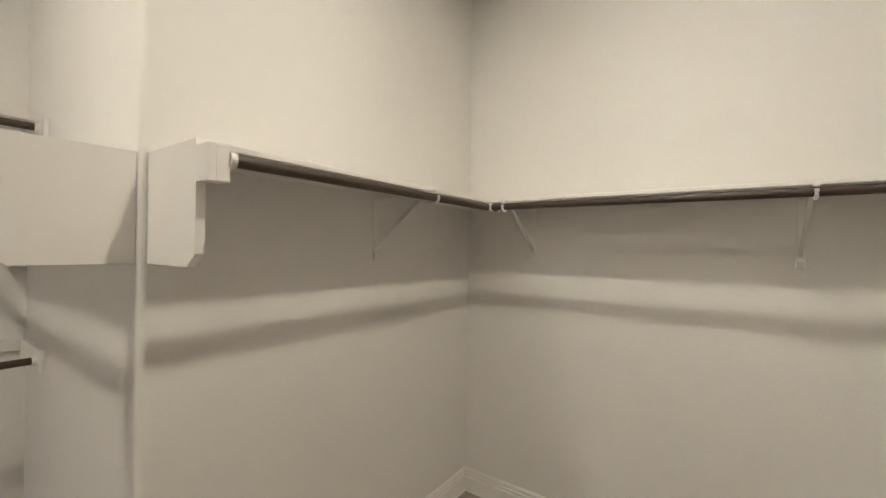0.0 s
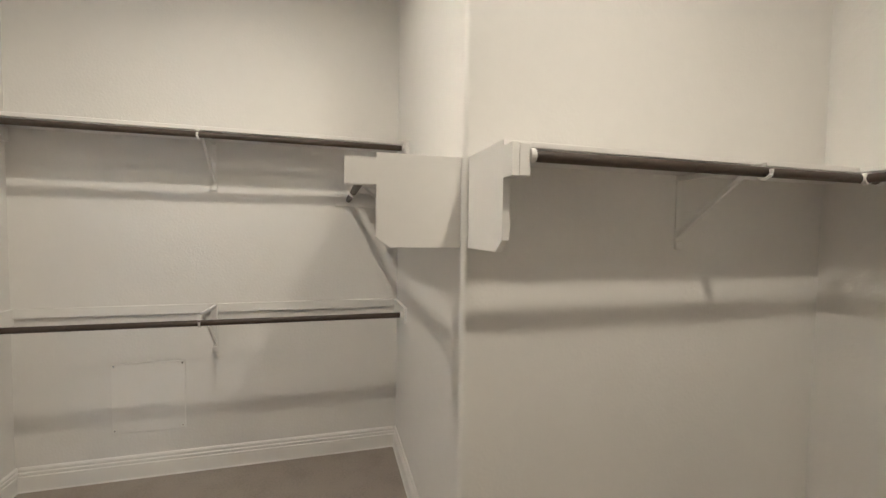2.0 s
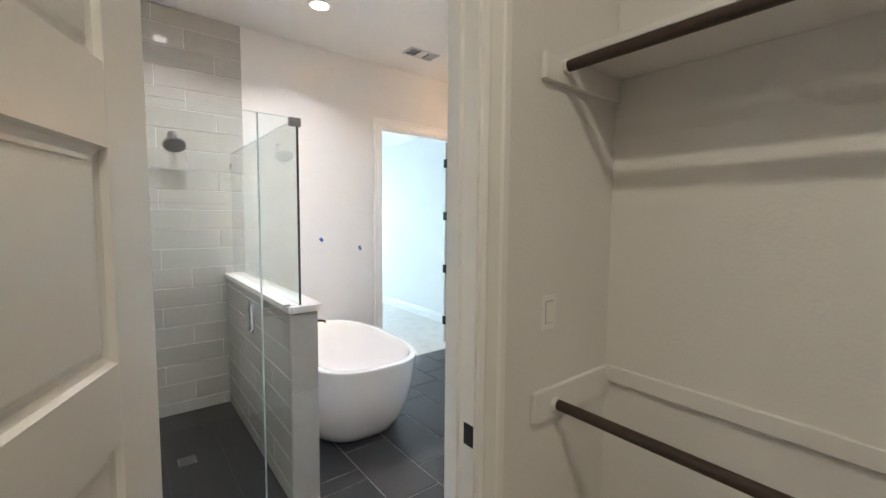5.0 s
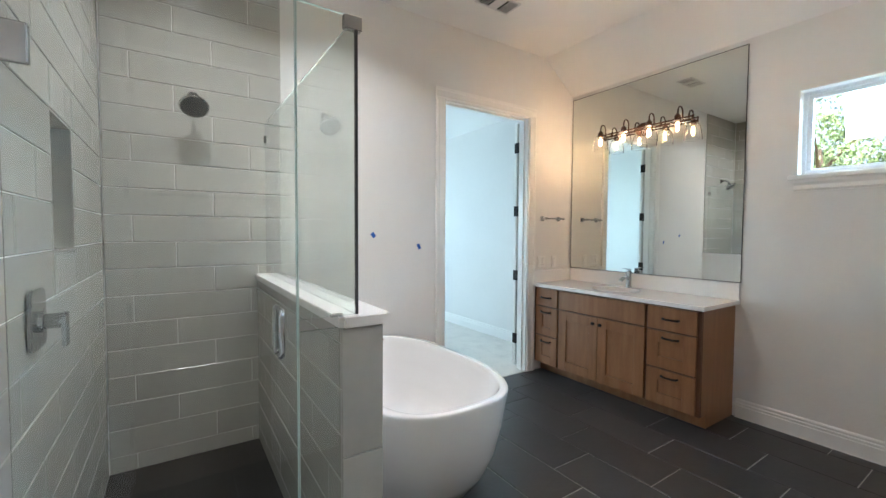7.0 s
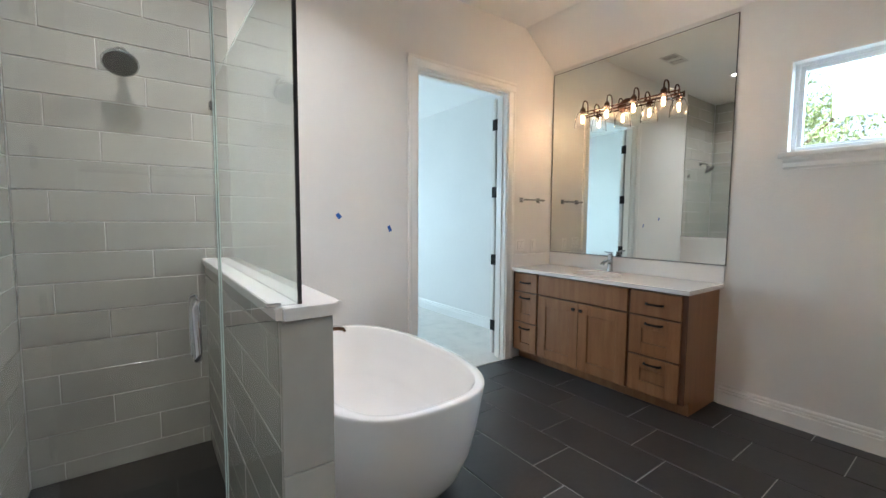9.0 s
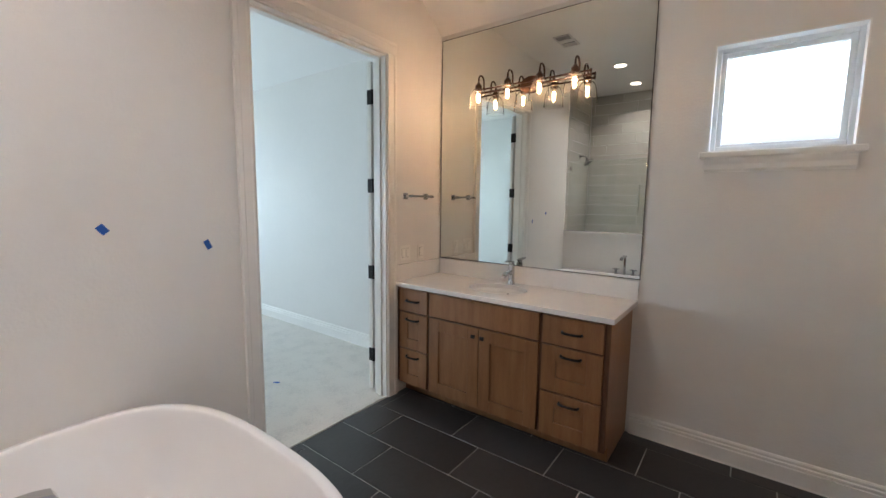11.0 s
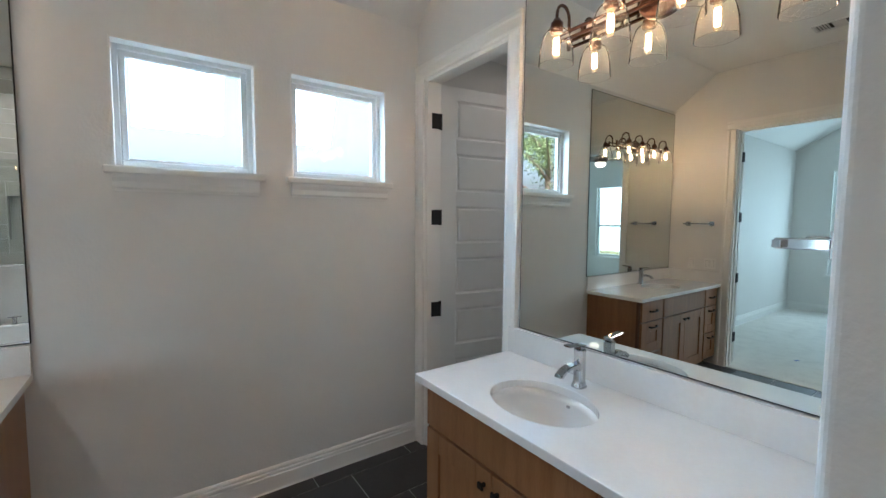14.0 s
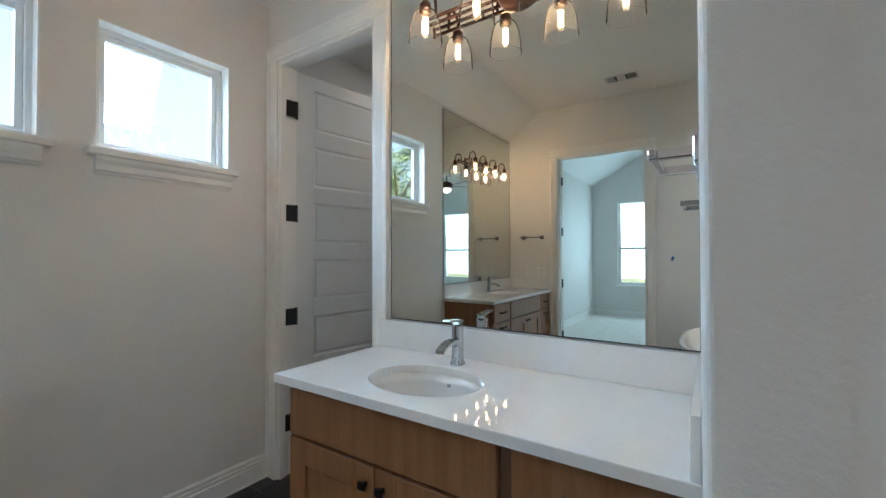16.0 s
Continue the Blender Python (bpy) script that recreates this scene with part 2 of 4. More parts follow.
def prism(bm, outline, axis, a, b):
    """An outline of (u, v) drawn out from a to b along axis; u and v are the other two axes in order."""
    def at(u, v, w):
        return {"x": (w, u, v), "y": (u, w, v), "z": (u, v, w)}[axis]
    lo = [bm.verts.new(at(u, v, a)) for u, v in outline]
    hi = [bm.verts.new(at(u, v, b)) for u, v in outline]
    n = len(outline)
    for i in range(n):
        bm.faces.new((lo[i], lo[(i + 1) % n], hi[(i + 1) % n], hi[i]))
    bm.faces.new(lo[::-1])
    bm.faces.new(hi)
    bmesh.ops.recalc_face_normals(bm, faces=bm.faces)
    return bm


def structure(name, bm, mat, label, smooth=False):
    ob = part(name, bm, mat, None, label, smooth)
    return tagged(ob, label, "", "", "structure")


# ---------------------------------------------------------------- shell of the house
XW, YS, YB, H = -5.215, -4.586, -1.71, 3.13
WIN = [(-2.694, -2.090), (-1.910, -1.322)]
WZ0, WZ1 = 1.789, 2.358

# west outer wall with two small windows; runs on along the bedroom
bm = bmesh.new()
ys = [-9.1, WIN[0][0], WIN[0][1], WIN[1][0], WIN[1][1], 2.46]
for i, (a, b) in enumerate(zip(ys, ys[1:])):
    if i % 2:
        box(bm, XW - 0.16, XW, a, b, -0.1, WZ0)
        box(bm, XW - 0.16, XW, a, b, WZ1, 3.25)
    else:
        box(bm, XW - 0.16, XW, a, b, -0.1, 3.25)
structure("wall_west", bm, PAINT, "warm white painted outer wall with two small windows")
# wall between bathroom and bedroom
BX0, BX1, BH = -4.585, -3.587, 2.513
bm = boxes((XW, BX0, YS - 0.12, YS, 0, H + 0.5), (BX1, -1.22, YS - 0.12, YS, 0, H + 0.5), (BX0, BX1, YS - 0.12, YS, BH, H + 0.5))
structure("wall_south", bm, PAINT, "warm white painted wall with a doorway to the bedroom")
# east wall of the bathroom, behind the shower tiles, with a niche
NY0, NY1, NZ0, NZ1 = -3.83, -3.49, 1.305, 1.78
bm = boxes((-1.325, -1.22, YS, NY0, 0, H + 0.1), (-1.325, -1.22, NY1, YB, 0, H + 0.1), (-1.325, -1.22, NY0, NY1, 0, NZ0), (-1.325, -1.22, NY0, NY1, NZ1, H + 0.1), (-1.235, -1.10, NY0, NY1, NZ0, NZ1))
structure("wall_east", bm, PAINT, "painted wall that carries the shower tiles")
# wall between closet and bathroom
DX0, DX1, DH = -2.17, -1.428, 2.47
bm = boxes((-2.81, DX0, YB, -1.59, 0, H + 0.1), (DX1, 1.52, YB, -1.59, 0, H + 0.1), (DX0, DX1, YB, -1.59, DH, H + 0.1))
structure("wall_closet_south", bm, PAINT, "warm white painted wall with the closet doorway")


def bullnose_block(x0, x1, y0, y1, z0, z1, corners, r=0.02):
    bm = box(bmesh.new(), x0, x1, y0, y1, z0, z1)
    es = [e for e in bm.edges if abs(e.verts[0].co.x - e.verts[1].co.x) + abs(e.verts[0].co.y - e.verts[1].co.y) < 1e-4
          and any(abs(e.verts[0].co.x - cx) + abs(e.verts[0].co.y - cy) < 1e-3 for cx, cy in corners)]
    bmesh.ops.bevel(bm, geom=es, offset=r, segments=5, affect="EDGES", profile=0.5)
    return bm


structure("wall_closet_west", bullnose_block(-2.995, -2.81, YB - 0.003, 2.46, 0, H + 0.1, [(-2.995, YB - 0.003)]), PAINT, "painted wall with a rounded corner beside the vanity")
structure("wall_column", bullnose_block(-2.81, -1.365, 0.58, 2.46, 0, H + 0.1, [(-1.365, 0.58)]), PAINT, "painted closet wall corner with a rounded edge")
structure("wall_closet_north", boxes((-1.365, 1.52, 2.34, 2.46, 0, H + 0.1)), PAINT, "warm white painted closet wall")
structure("wall_closet_east", boxes((1.40, 1.52, -1.59, 2.34, 0, H + 0.1)), PAINT, "warm white painted closet wall")
# wall behind the second vanity, with the doorway to the toilet room
TX0, TX1, TH = -5.128, -4.34, 2.47
bm = boxes((XW, TX0, -1.08, -0.96, 0, H + 0.1), (TX1, -2.995, -1.08, -0.96, 0, H + 0.1), (TX0, TX1, -1.08, -0.96, TH, H + 0.1))
structure("wall_north", bm, PAINT, "warm white painted wall with the toilet room doorway")
structure("wall_toilet_north", boxes((XW, -2.995, 0.55, 0.67, 0, H + 0.1)), PAINT, "painted wall of the toilet room")
structure("wall_toilet_east", boxes((-4.02, -3.90, -0.96, 0.55, 0, H + 0.1)), PAINT, "painted wall of the toilet room")
# bedroom
bm = bmesh.new()
xs = [XW] + [v for w in BED_WINDOWS for v in w] + [0.62]
for i, (a, b) in enumerate(zip(xs, xs[1:])):
    if i % 2:
        box(bm, a, b, -9.16, -9.0, 0, 0.66)
        box(bm, a, b, -9.16, -9.0, 2.42, H + 0.5)
    else:
        box(bm, a, b, -9.16, -9.0, 0, H + 0.5)
structure("wall_bedroom_south", bm, PAINT, "pale painted bedroom wall with tall windows")
structure("wall_bedroom_east", boxes((0.5, 0.62, -9.0, YS - 0.12, 0, H + 0.5)), PAINT, "pale painted bedroom wall")
structure("wall_bedroom_north", boxes((-1.22, 0.5, YS - 0.12, YS, 0, H + 0.5)), PAINT, "pale painted bedroom wall")

# ceilings
FX, FZ = -4.80, 2.80
bm = boxes((FX, -1.22, YS - 0.12, -0.96, H, H + 0.1))
prism(bm, [(FX, H), (FX, H + 0.1), (XW - 0.02, FZ + 0.1), (XW - 0.02, FZ)], "y", YS - 0.12, -0.96)
structure("ceiling", bm, CEIL, "white bathroom ceiling, sloping down to the windows")
structure("ceiling_closet", boxes((-2.81, 1.4, -1.59, 2.34, H, H + 0.1)), CEIL, "white closet ceiling")
structure("ceiling_toilet", boxes((XW, -2.995, -0.96, 0.55, 2.75, 2.85)), CEIL, "white toilet room ceiling")
bm = boxes((-4.2, 0.5, -9.0, YS - 0.12, 3.4, 3.5))
prism(bm, [(-4.2, 3.4), (-4.2, 3.5), (XW, 2.92), (XW, 2.82)], "y", -9.0, YS - 0.12)
structure("ceiling_bedroom", bm, CEIL, "white bedroom ceiling with a sloping side")

# floors under the finishes
structure("floor", boxes((XW, -1.325, YS, -0.96, -0.1, -0.004)), GROUT, "dark slate-look floor tiles with grey grout")
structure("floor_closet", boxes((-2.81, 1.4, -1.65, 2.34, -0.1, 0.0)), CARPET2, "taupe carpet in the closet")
structure("floor_bedroom", boxes((XW, 0.5, -9.0, YS - 0.002, -0.1, 0.004)), CARPET, "pale cut-pile carpet in the bedroom")
structure("floor_toilet", boxes((XW, -3.9, -0.96, 0.55, -0.1, 0.0)), SLATE, "dark tile floor of the toilet room")
bm = bmesh.new()
bmesh.ops.create_grid(bm, x_segments=2, y_segments=2, size=600)
bmesh.ops.translate(bm, vec=(0, 0, -0.25), verts=bm.verts)
structure("ground", bm, GRASS, "dry green grass around the house")


# ---------------------------------------------------------------- trim: baseboards, casings
BASE = [(0, 0), (0.022, 0), (0.020, 0.005), (0.017, 0.007), (0.017, 0.088), (0.011, 0.093), (0.0155, 0.099), (0.0155, 0.110), (0.008, 0.115), (0.011, 0.121), (0.011, 0.131), (0.005, 0.140), (0, 0.140)]


def baseboard(a, b, side):
    """A moulded board along a wall from a to b; side: where the room lies, as (x, y)."""
    bm = bmesh.new()
    rows = []
    for p in (a, b):
        rows.append([bm.verts.new((p[0] + side[0] * d, p[1] + side[1] * d, z)) for d, z in BASE])
    n = len(BASE)
    for i in range(n):
        bm.faces.new((rows[0][i], rows[0][(i + 1) % n], rows[1][(i + 1) % n], rows[1][i]))
    bm.faces.new(rows[0][::-1])
    bm.faces.new(rows[1])
    bmesh.ops.recalc_face_normals(bm, faces=bm.faces)
    return structure("baseboard", bm, TRIM, "white moulded baseboard")


for a, b, s in [
    ((XW, -3.00), (XW, -1.10), (1, 0)), ((-3.49, YS), (-2.29, YS), (0, 1)),
    ((-2.81, -1.573), (-2.81, 0.563), (1, 0)), ((-2.81, -1.59), (-2.265, -1.59), (0, 1)), ((-2.81, 0.58), (-1.365, 0.58), (0, -1)),
    ((-1.365, 0.563), (-1.365, 2.323), (1, 0)), ((-1.365, 2.34), (1.4, 2.34), (0, -1)), ((1.4, -1.573), (1.4, 2.323), (-1, 0)), ((-1.355, -1.59), (1.4, -1.59), (0, 1)),
    ((-2.995, YB - 0.003), (-2.265, YB - 0.003), (0, -1)),
    ((XW, -9.0), (XW, YS - 0.12), (1, 0)), ((XW, -9.0), (0.5, -9.0), (0, 1)), ((-3.50, YS - 0.12), (0.5, YS - 0.12), (0, -1)),
]:
    baseboard(a, b, s)

CASE = [(0, 0), (0, 0.012), (0.012, 0.018), (0.020, 0.016), (0.060, 0.016), (0.068, 0.021), (0.088, 0.021), (0.090, 0)]


def casing(x0, x1, top, y, out, w=0.09):
    """Moulded boards round a doorway in a wall at y; out: +1 or -1, where the room lies."""
    for a, d, name in ((x0, -1, "trim"), (x1, 1, "trim")):
        bm = bmesh.new()
        prism(bm, [(a + d * (u - 0.006) * w / 0.09, y + out * v) for u, v in CASE], "z", 0, top - 0.006)
        structure(name, bm, TRIM, "white moulded door casing")
    bm = bmesh.new()
    prism(bm, [(y + out * v, top + (u - 0.006) * w / 0.09) for u, v in CASE], "x", x0 - w + 0.004, x1 + w - 0.004)
    structure("trim", bm, TRIM, "white moulded door head casing")


def jamb(x0, x1, top, y0, y1, stop):
    """The lining of a doorway, with the door stop at y = stop."""
    t = 0.018
    bm = boxes((x0, x0 + t, y0, y1, 0, top), (x1 - t, x1, y0, y1, 0, top), (x0 + t, x1 - t, y0, y1, top - t, top),
               (x0 + t, x0 + t + 0.012, stop, stop + 0.035, 0, top - t), (x1 - t - 0.012, x1 - t, stop, stop + 0.035, 0, top - t), (x0 + t + 0.012, x1 - t - 0.012, stop, stop + 0.035, top - t - 0.012, top - t))
    structure("trim", bm, TRIM, "white door jamb with a stop")


casing(BX0, BX1, BH, YS, 1)
casing(BX0, BX1, BH, YS - 0.12, -1)
jamb(BX0 - 0.002, BX1 + 0.002, BH + 0.002, YS - 0.121, YS + 0.001, YS - 0.08)
casing(DX0, DX1, DH, -1.59, 1)
casing(DX0, DX1, DH, YB, -1)
jamb(DX0 - 0.002, DX1 + 0.002, DH + 0.002, YB - 0.001, -1.589, -1.68)
casing(TX0, TX1, TH, -1.08, -1)
jamb(TX0 - 0.002, TX1 + 0.002, TH + 0.002, -1.081, -0.959, -1.076)


def window(i, y0, y1):
    w = thing("window_%d" % i, "small fixed white vinyl window with a moulded sill", "window", "", "structure")
    d0 = XW - 0.13
    f = 0.030
    bm = boxes((d0, d0 + 0.06, y0, y0 + f, WZ0, WZ1), (d0, d0 + 0.06, y1 - f, y1, WZ0, WZ1), (d0, d0 + 0.06, y0 + f, y1 - f, WZ0, WZ0 + f), (d0, d0 + 0.06, y0 + f, y1 - f, WZ1 - f, WZ1), bevel=0.003)
    g = f + 0.026
    for a in ((d0 + 0.01, d0 + 0.045, y0 + f, y0 + g, WZ0 + f, WZ1 - f), (d0 + 0.01, d0 + 0.045, y1 - g, y1 - f, WZ0 + f, WZ1 - f), (d0 + 0.01, d0 + 0.045, y0 + g, y1 - g, WZ0 + f, WZ0 + f + 0.012), (d0 + 0.01, d0 + 0.045, y0 + g, y1 - g, WZ1 - g, WZ1 - f)):
        box(bm, *a, bevel=0.002)
    part("window_frame", bm, VINYL, w)
    e = 0.007
    bm = boxes((d0 + 0.061, XW + 0.001, y0, y0 + e, WZ0, WZ1), (d0 + 0.061, XW + 0.001, y1 - e, y1, WZ0, WZ1), (d0 + 0.061, XW + 0.001, y0 + e, y1 - e, WZ1 - e, WZ1))
    part("liner", bm, TRIM, w, "white painted window return")
    bm = boxes((d0 + 0.022, d0 + 0.027, y0 + g, y1 - g, WZ0 + f + 0.012, WZ1 - g))
    pane = part("pane", bm, PANE, w)
    pane.visible_shadow = False
    bm = bmesh.new()
    box(bm, XW - 0.07, XW + 0.045, y0 - 0.035, y1 + 0.035, WZ0 - 0.040, WZ0 - 0.006, bevel=0.007, seg=3)
    part("window_sill", bm, TRIM, w)
    bm = bmesh.new()
    prism(bm, [(XW, 1.672), (XW + 0.011, 1.672), (XW + 0.013, 1.680), (XW + 0.020, 1.688), (XW + 0.021, 1.714), (XW + 0.030, 1.732), (XW + 0.034, 1.7485), (XW, 1.7485)], "y", y0 - 0.006, y1 + 0.006)
    part("apron", bm, TRIM, w)


for i, (a, b) in enumerate(WIN):
    window(i + 1, a, b)
for i, (a, b) in enumerate(BED_WINDOWS):
    w = thing("window_%d" % (i + 3), "tall white vinyl bedroom window", "window", "", "structure")
    f = 0.06
    bm = boxes((a, a + f, -9.13, -9.06, 0.66, 2.42), (b - f, b, -9.13, -9.06, 0.66, 2.42), (a + f, b - f, -9.13, -9.06, 0.66, 0.66 + f), (a + f, b - f, -9.13, -9.06, 2.42 - f, 2.42), (a + f, b - f, -9.13, -9.06, 1.42, 1.47), bevel=0.003)
    part("window_frame", bm, VINYL, w)
    pane = part("pane", boxes((a + f, b - f, -9.10, -9.095, 0.66 + f, 2.42 - f)), PANE, w)
    pane.visible_shadow = False
    part("window_sill", box(bmesh.new(), a - 0.04, b + 0.04, -9.06, -8.95, 0.63, 0.662, bevel=0.006, seg=2), TRIM, w)


# ---------------------------------------------------------------- doors
def door(name, label, width, height, hinge, angle, side=1, count=6, bot=0.300, head=0.085, rail=0.100, hinges=(0.30, 0.94, 1.59, 2.24), folded=False, proud=0.001):
    """A six-panel door, hinge edge at its origin, leaf along +x; side: the face (+-y) that carries the hinge knuckles."""
    d = thing(name, label, "door", "", "structure")
    t = 0.035
    st = 0.120
    ph = (height - bot - head - rail * (count - 1)) / count
    bm = bmesh.new()
    box(bm, 0, st, -t / 2, t / 2, 0.012, height, bevel=0.002)
    box(bm, width - st, width, -t / 2, t / 2, 0.012, height, bevel=0.002)
    z = 0.012
    for i in range(count + 1):
        h = bot if i == 0 else head if i == count else rail
        box(bm, st, width - st, -t / 2, t / 2, z, z + h - (0.012 if i == 0 else 0))
        z0 = z + h - (0.012 if i == 0 else 0)
        z = z0 + ph
    part("leaf", bm, TRIM, d)
    z = bot
    for i in range(count):
        bm = boxes((st, width - st, -0.006, 0.006, z, z + ph))
        for s in (-1, 1):
            q = [(0.0, t / 2 - 0.001), (0.004, 0.0100), (0.012, 0.0065), (0.018, 0.0065)]
            a0, a1, c0, c1 = st, width - st, z, z + ph
            rings = [[bm.verts.new(p) for p in ((a0 + k, s * y, c0 + k), (a1 - k, s * y, c0 + k), (a1 - k, s * y, c1 - k), (a0 + k, s * y, c1 - k))] for k, y in q + [(0.021, 0.0105), (0.027, 0.0125)]]
            for u, v in zip(rings, rings[1:]):
                for k in range(4):
                    bm.faces.new((u[k], u[(k + 1) % 4], v[(k + 1) % 4], v[k]))
            bm.faces.new(rings[-1])
        bmesh.ops.recalc_face_normals(bm, faces=bm.faces)
        part("panel", bm, TRIM, d)
        z += ph + rail
    for hz in hinges:
        bm = bmesh.new()
        if folded:
            # both leaves lie open in one plane: on the door's edge and on the jamb
            box(bm, -0.004, -0.0005, -side * (t / 2 + 0.058), side * (t / 2 - 0.002), hz - 0.051, hz + 0.051)
            tube(bm, [(-0.003, -side * (t / 2 + 0.012), hz - 0.053), (-0.003, -side * (t / 2 + 0.012), hz + 0.053)], 0.0085, 12)
        else:
            box(bm, -0.004, 0.0, -t / 2 + 0.002, t / 2 - 0.002, hz - 0.05, hz + 0.05)
            tube(bm, [(-0.003, side * (t / 2 + 0.006), hz - 0.052), (-0.003, side * (t / 2 + 0.006), hz + 0.052)], 0.0095, 12)
            box(bm, -0.082, -0.004, side * (t / 2 + proud), side * (t / 2 + proud + 0.004), hz - 0.05, hz + 0.05, bevel=0.0015)
        part("hinge", bm, BLACK, d, "black steel hinge")
    for s in (-1, 1):
        bm = bmesh.new()
        c = (width - 0.06, 0, 0.95)
        r = lathe(bm, [(0.0, 0.0), (0.032, 0.0), (0.032, 0.006), (0.012, 0.010), (0.011, 0.032), (0.022, 0.038), (0.028, 0.050), (0.026, 0.062), (0.012, 0.068), (0.0, 0.068)], 20)
        bmesh.ops.transform(bm, matrix=Matrix.Translation((c[0], s * t / 2, c[2])) @ Matrix.Rotation(radians(-90 * s), 4, "X"), verts=bm.verts)
        bmesh.ops.recalc_face_normals(bm, faces=bm.faces)
        part("door_knob", bm, BLACK, d, "round black door knob", True)
    part("latch_plate", boxes((width, width + 0.0015, -0.012, 0.012, 0.92, 0.98)), BLACK, d, "black latch plate")
    d.matrix_world = pose(*hinge, 0, 0, angle)
    return d


door("door_1", "white panelled closet door standing open into the closet", 0.69, 2.435, (-1.456, -1.580, 0.012), 180 - 112, -1, 6, 0.280, 0.060, 0.100)
door("door_2", "white six-panel toilet room door standing open", 0.738, 2.435, (-5.130, -0.957, 0.012), 81, -1, hinges=(0.30, 0.93, 1.555, 2.19), proud=0.014)
FOLDED = (0.293, 0.94, 1.59, 2.225)
door("door_3", "white panelled bedroom double door leaf folded back", 0.478, 2.475, (BX0 + 0.015, YS - 0.168, 0.012), 180 + 8, 1, hinges=FOLDED, folded=True)
door("door_4", "white panelled bedroom double door leaf folded back", 0.478, 2.475, (BX1 - 0.015, YS - 0.168, 0.012), -8, -1, hinges=FOLDED, folded=True)

# strike plate on the closet jamb
tagged(part("strike_plate", boxes((DX0 + 0.016, DX0 + 0.0195, -1.625, -1.588, 0.960, 1.020), bevel=0.001), BLACK), "small black strike plate on the closet door jamb", "strike plate")


# ---------------------------------------------------------------- closet
def bracket(x, y, out, top, reach, drop=0.29, rod_drop=0.045):
    """A white steel shelf bracket on a wall; out: the way into the room; top: its height; reach: how far the rod hangs off the wall."""
    b = thing("shelf_bracket", "white painted steel shelf and rod bracket on the wall", "bracket", "closet brackets")
    part("plate", boxes((-0.013, 0.013, -0.007, 0, -drop, 0), bevel=0.002), SHELF, b)
    part("arm", boxes((-0.008, 0.008, -reach - 0.005, -0.006, -0.022, -0.002), bevel=0.002), SHELF, b)
    bm = bmesh.new()
    prism(bm, [(-0.006, -drop + 0.035), (-0.006, -drop + 0.06), (-reach * 0.80, -0.022), (-reach * 0.86, -0.022)], "x", -0.006, 0.006)
    part("brace", bm, SHELF, b)
    bm = bmesh.new()
    tube(bm, [(0, -reach + 0.022 * math.cos(a), -rod_drop + 0.022 * math.sin(a)) for a in [radians(d) for d in range(-200, 41, 24)]], 0.0065, 8)
    box(bm, -0.010, 0.010, -reach - 0.012, -reach + 0.012, -rod_drop + 0.018, -0.002)
    part("hook", bm, SHELF, b)
    part("foot", boxes((-0.016, 0.016, -0.018, -0.004, -drop - 0.012, -drop + 0.022), bevel=0.003), SHELF, b)
    ang = math.degrees(math.atan2(out[0], -out[1]))
    b.matrix_world = pose(x, y, top, 0, 0, ang)
    return b


def rod(a, b, label="dark stained round wooden closet rod"):
    bm = bmesh.new()
    n = 9
    pts = [Vector(a).lerp(Vector(b), i / n) for i in range(n + 1)]
    tube(bm, pts, 0.0165, 16)
    r = part("closet_rod", bm, ROD, None, "", True)
    tagged(r, label, "closet rod", "closet rods")
    r.data.set_sharp_from_angle(angle=radians(50))
    for e in (a, b):
        d = (Vector(b) - Vector(a)).normalized() * (1 if e is a else -1)
        bm = bmesh.new()
        tube(bm, [Vector(e) - d * 0.002, Vector(e) + d * 0.014], 0.0215, 16)
        s = part("rod_socket", bm, SHELF, r, "white round rod socket")
        s.matrix_parent_inverse = r.matrix_world.inverted()


def end_panel(axis, plane, wall, way, top, nose=0.405):
    """Outline of the notched board that closes a shelf's end. way: +-1 from the wall into the room."""
    u = lambda d: wall + way * d
    return [(u(0.002), top), (u(0.30), top), (u(0.30), top - 0.018), (u(nose), top - 0.018), (u(nose), top - 0.108), (u(0.30), top - 0.108), (u(0.30), top - 0.285), (u(0.255), top - 0.32), (u(0.002), top - 0.32)]


# shelf over the double rods on the west wall
S = thing("closet_shelf", "long white painted closet shelf high on the wall", "shelf", "closet shelves")
part("board", boxes((-2.81, -2.512, -1.588, 0.578, 2.052, 2.074), bevel=0.002), SHELF, S)
part("cleat", boxes((-2.809, -2.397, -1.589, -1.571, 1.974, 2.0515), bevel=0.002), SHELF, S)
part("cleat", boxes((-2.809, -2.397, 0.561, 0.579, 1.974, 2.0515), bevel=0.002), SHELF, S)
rod((-2.487, -1.571, 2.022), (-2.487, 0.561, 2.022))
bracket(-2.81, -0.557, (1, 0), 2.051, 0.323, rod_drop=0.029)
# lower rod with its cleats
S = thing("rod_cleats", "white painted cleat boards holding the lower closet rod", "cleat")
part("cleat", boxes((-2.809, -2.791, -1.571, 0.561, 0.996, 1.051), bevel=0.002), SHELF, S)
part("cleat", boxes((-2.809, -2.388, -1.589, -1.571, 0.955, 1.051), bevel=0.002), SHELF, S)
part("cleat", boxes((-2.809, -2.425, 0.561, 0.579, 0.955, 1.051), bevel=0.002), SHELF, S)
rod((-2.485, -1.571, 0.998), (-2.485, 0.561, 0.998))
b = bracket(-2.792, -0.557, (1, 0), 1.052, 0.307, rod_drop=0.054)
# short shelf on the wall of the corner block, with its notched end board
S = thing("closet_shelf", "short white closet shelf with a notched end board", "shelf", "closet shelves")
TOPZ = 1.786
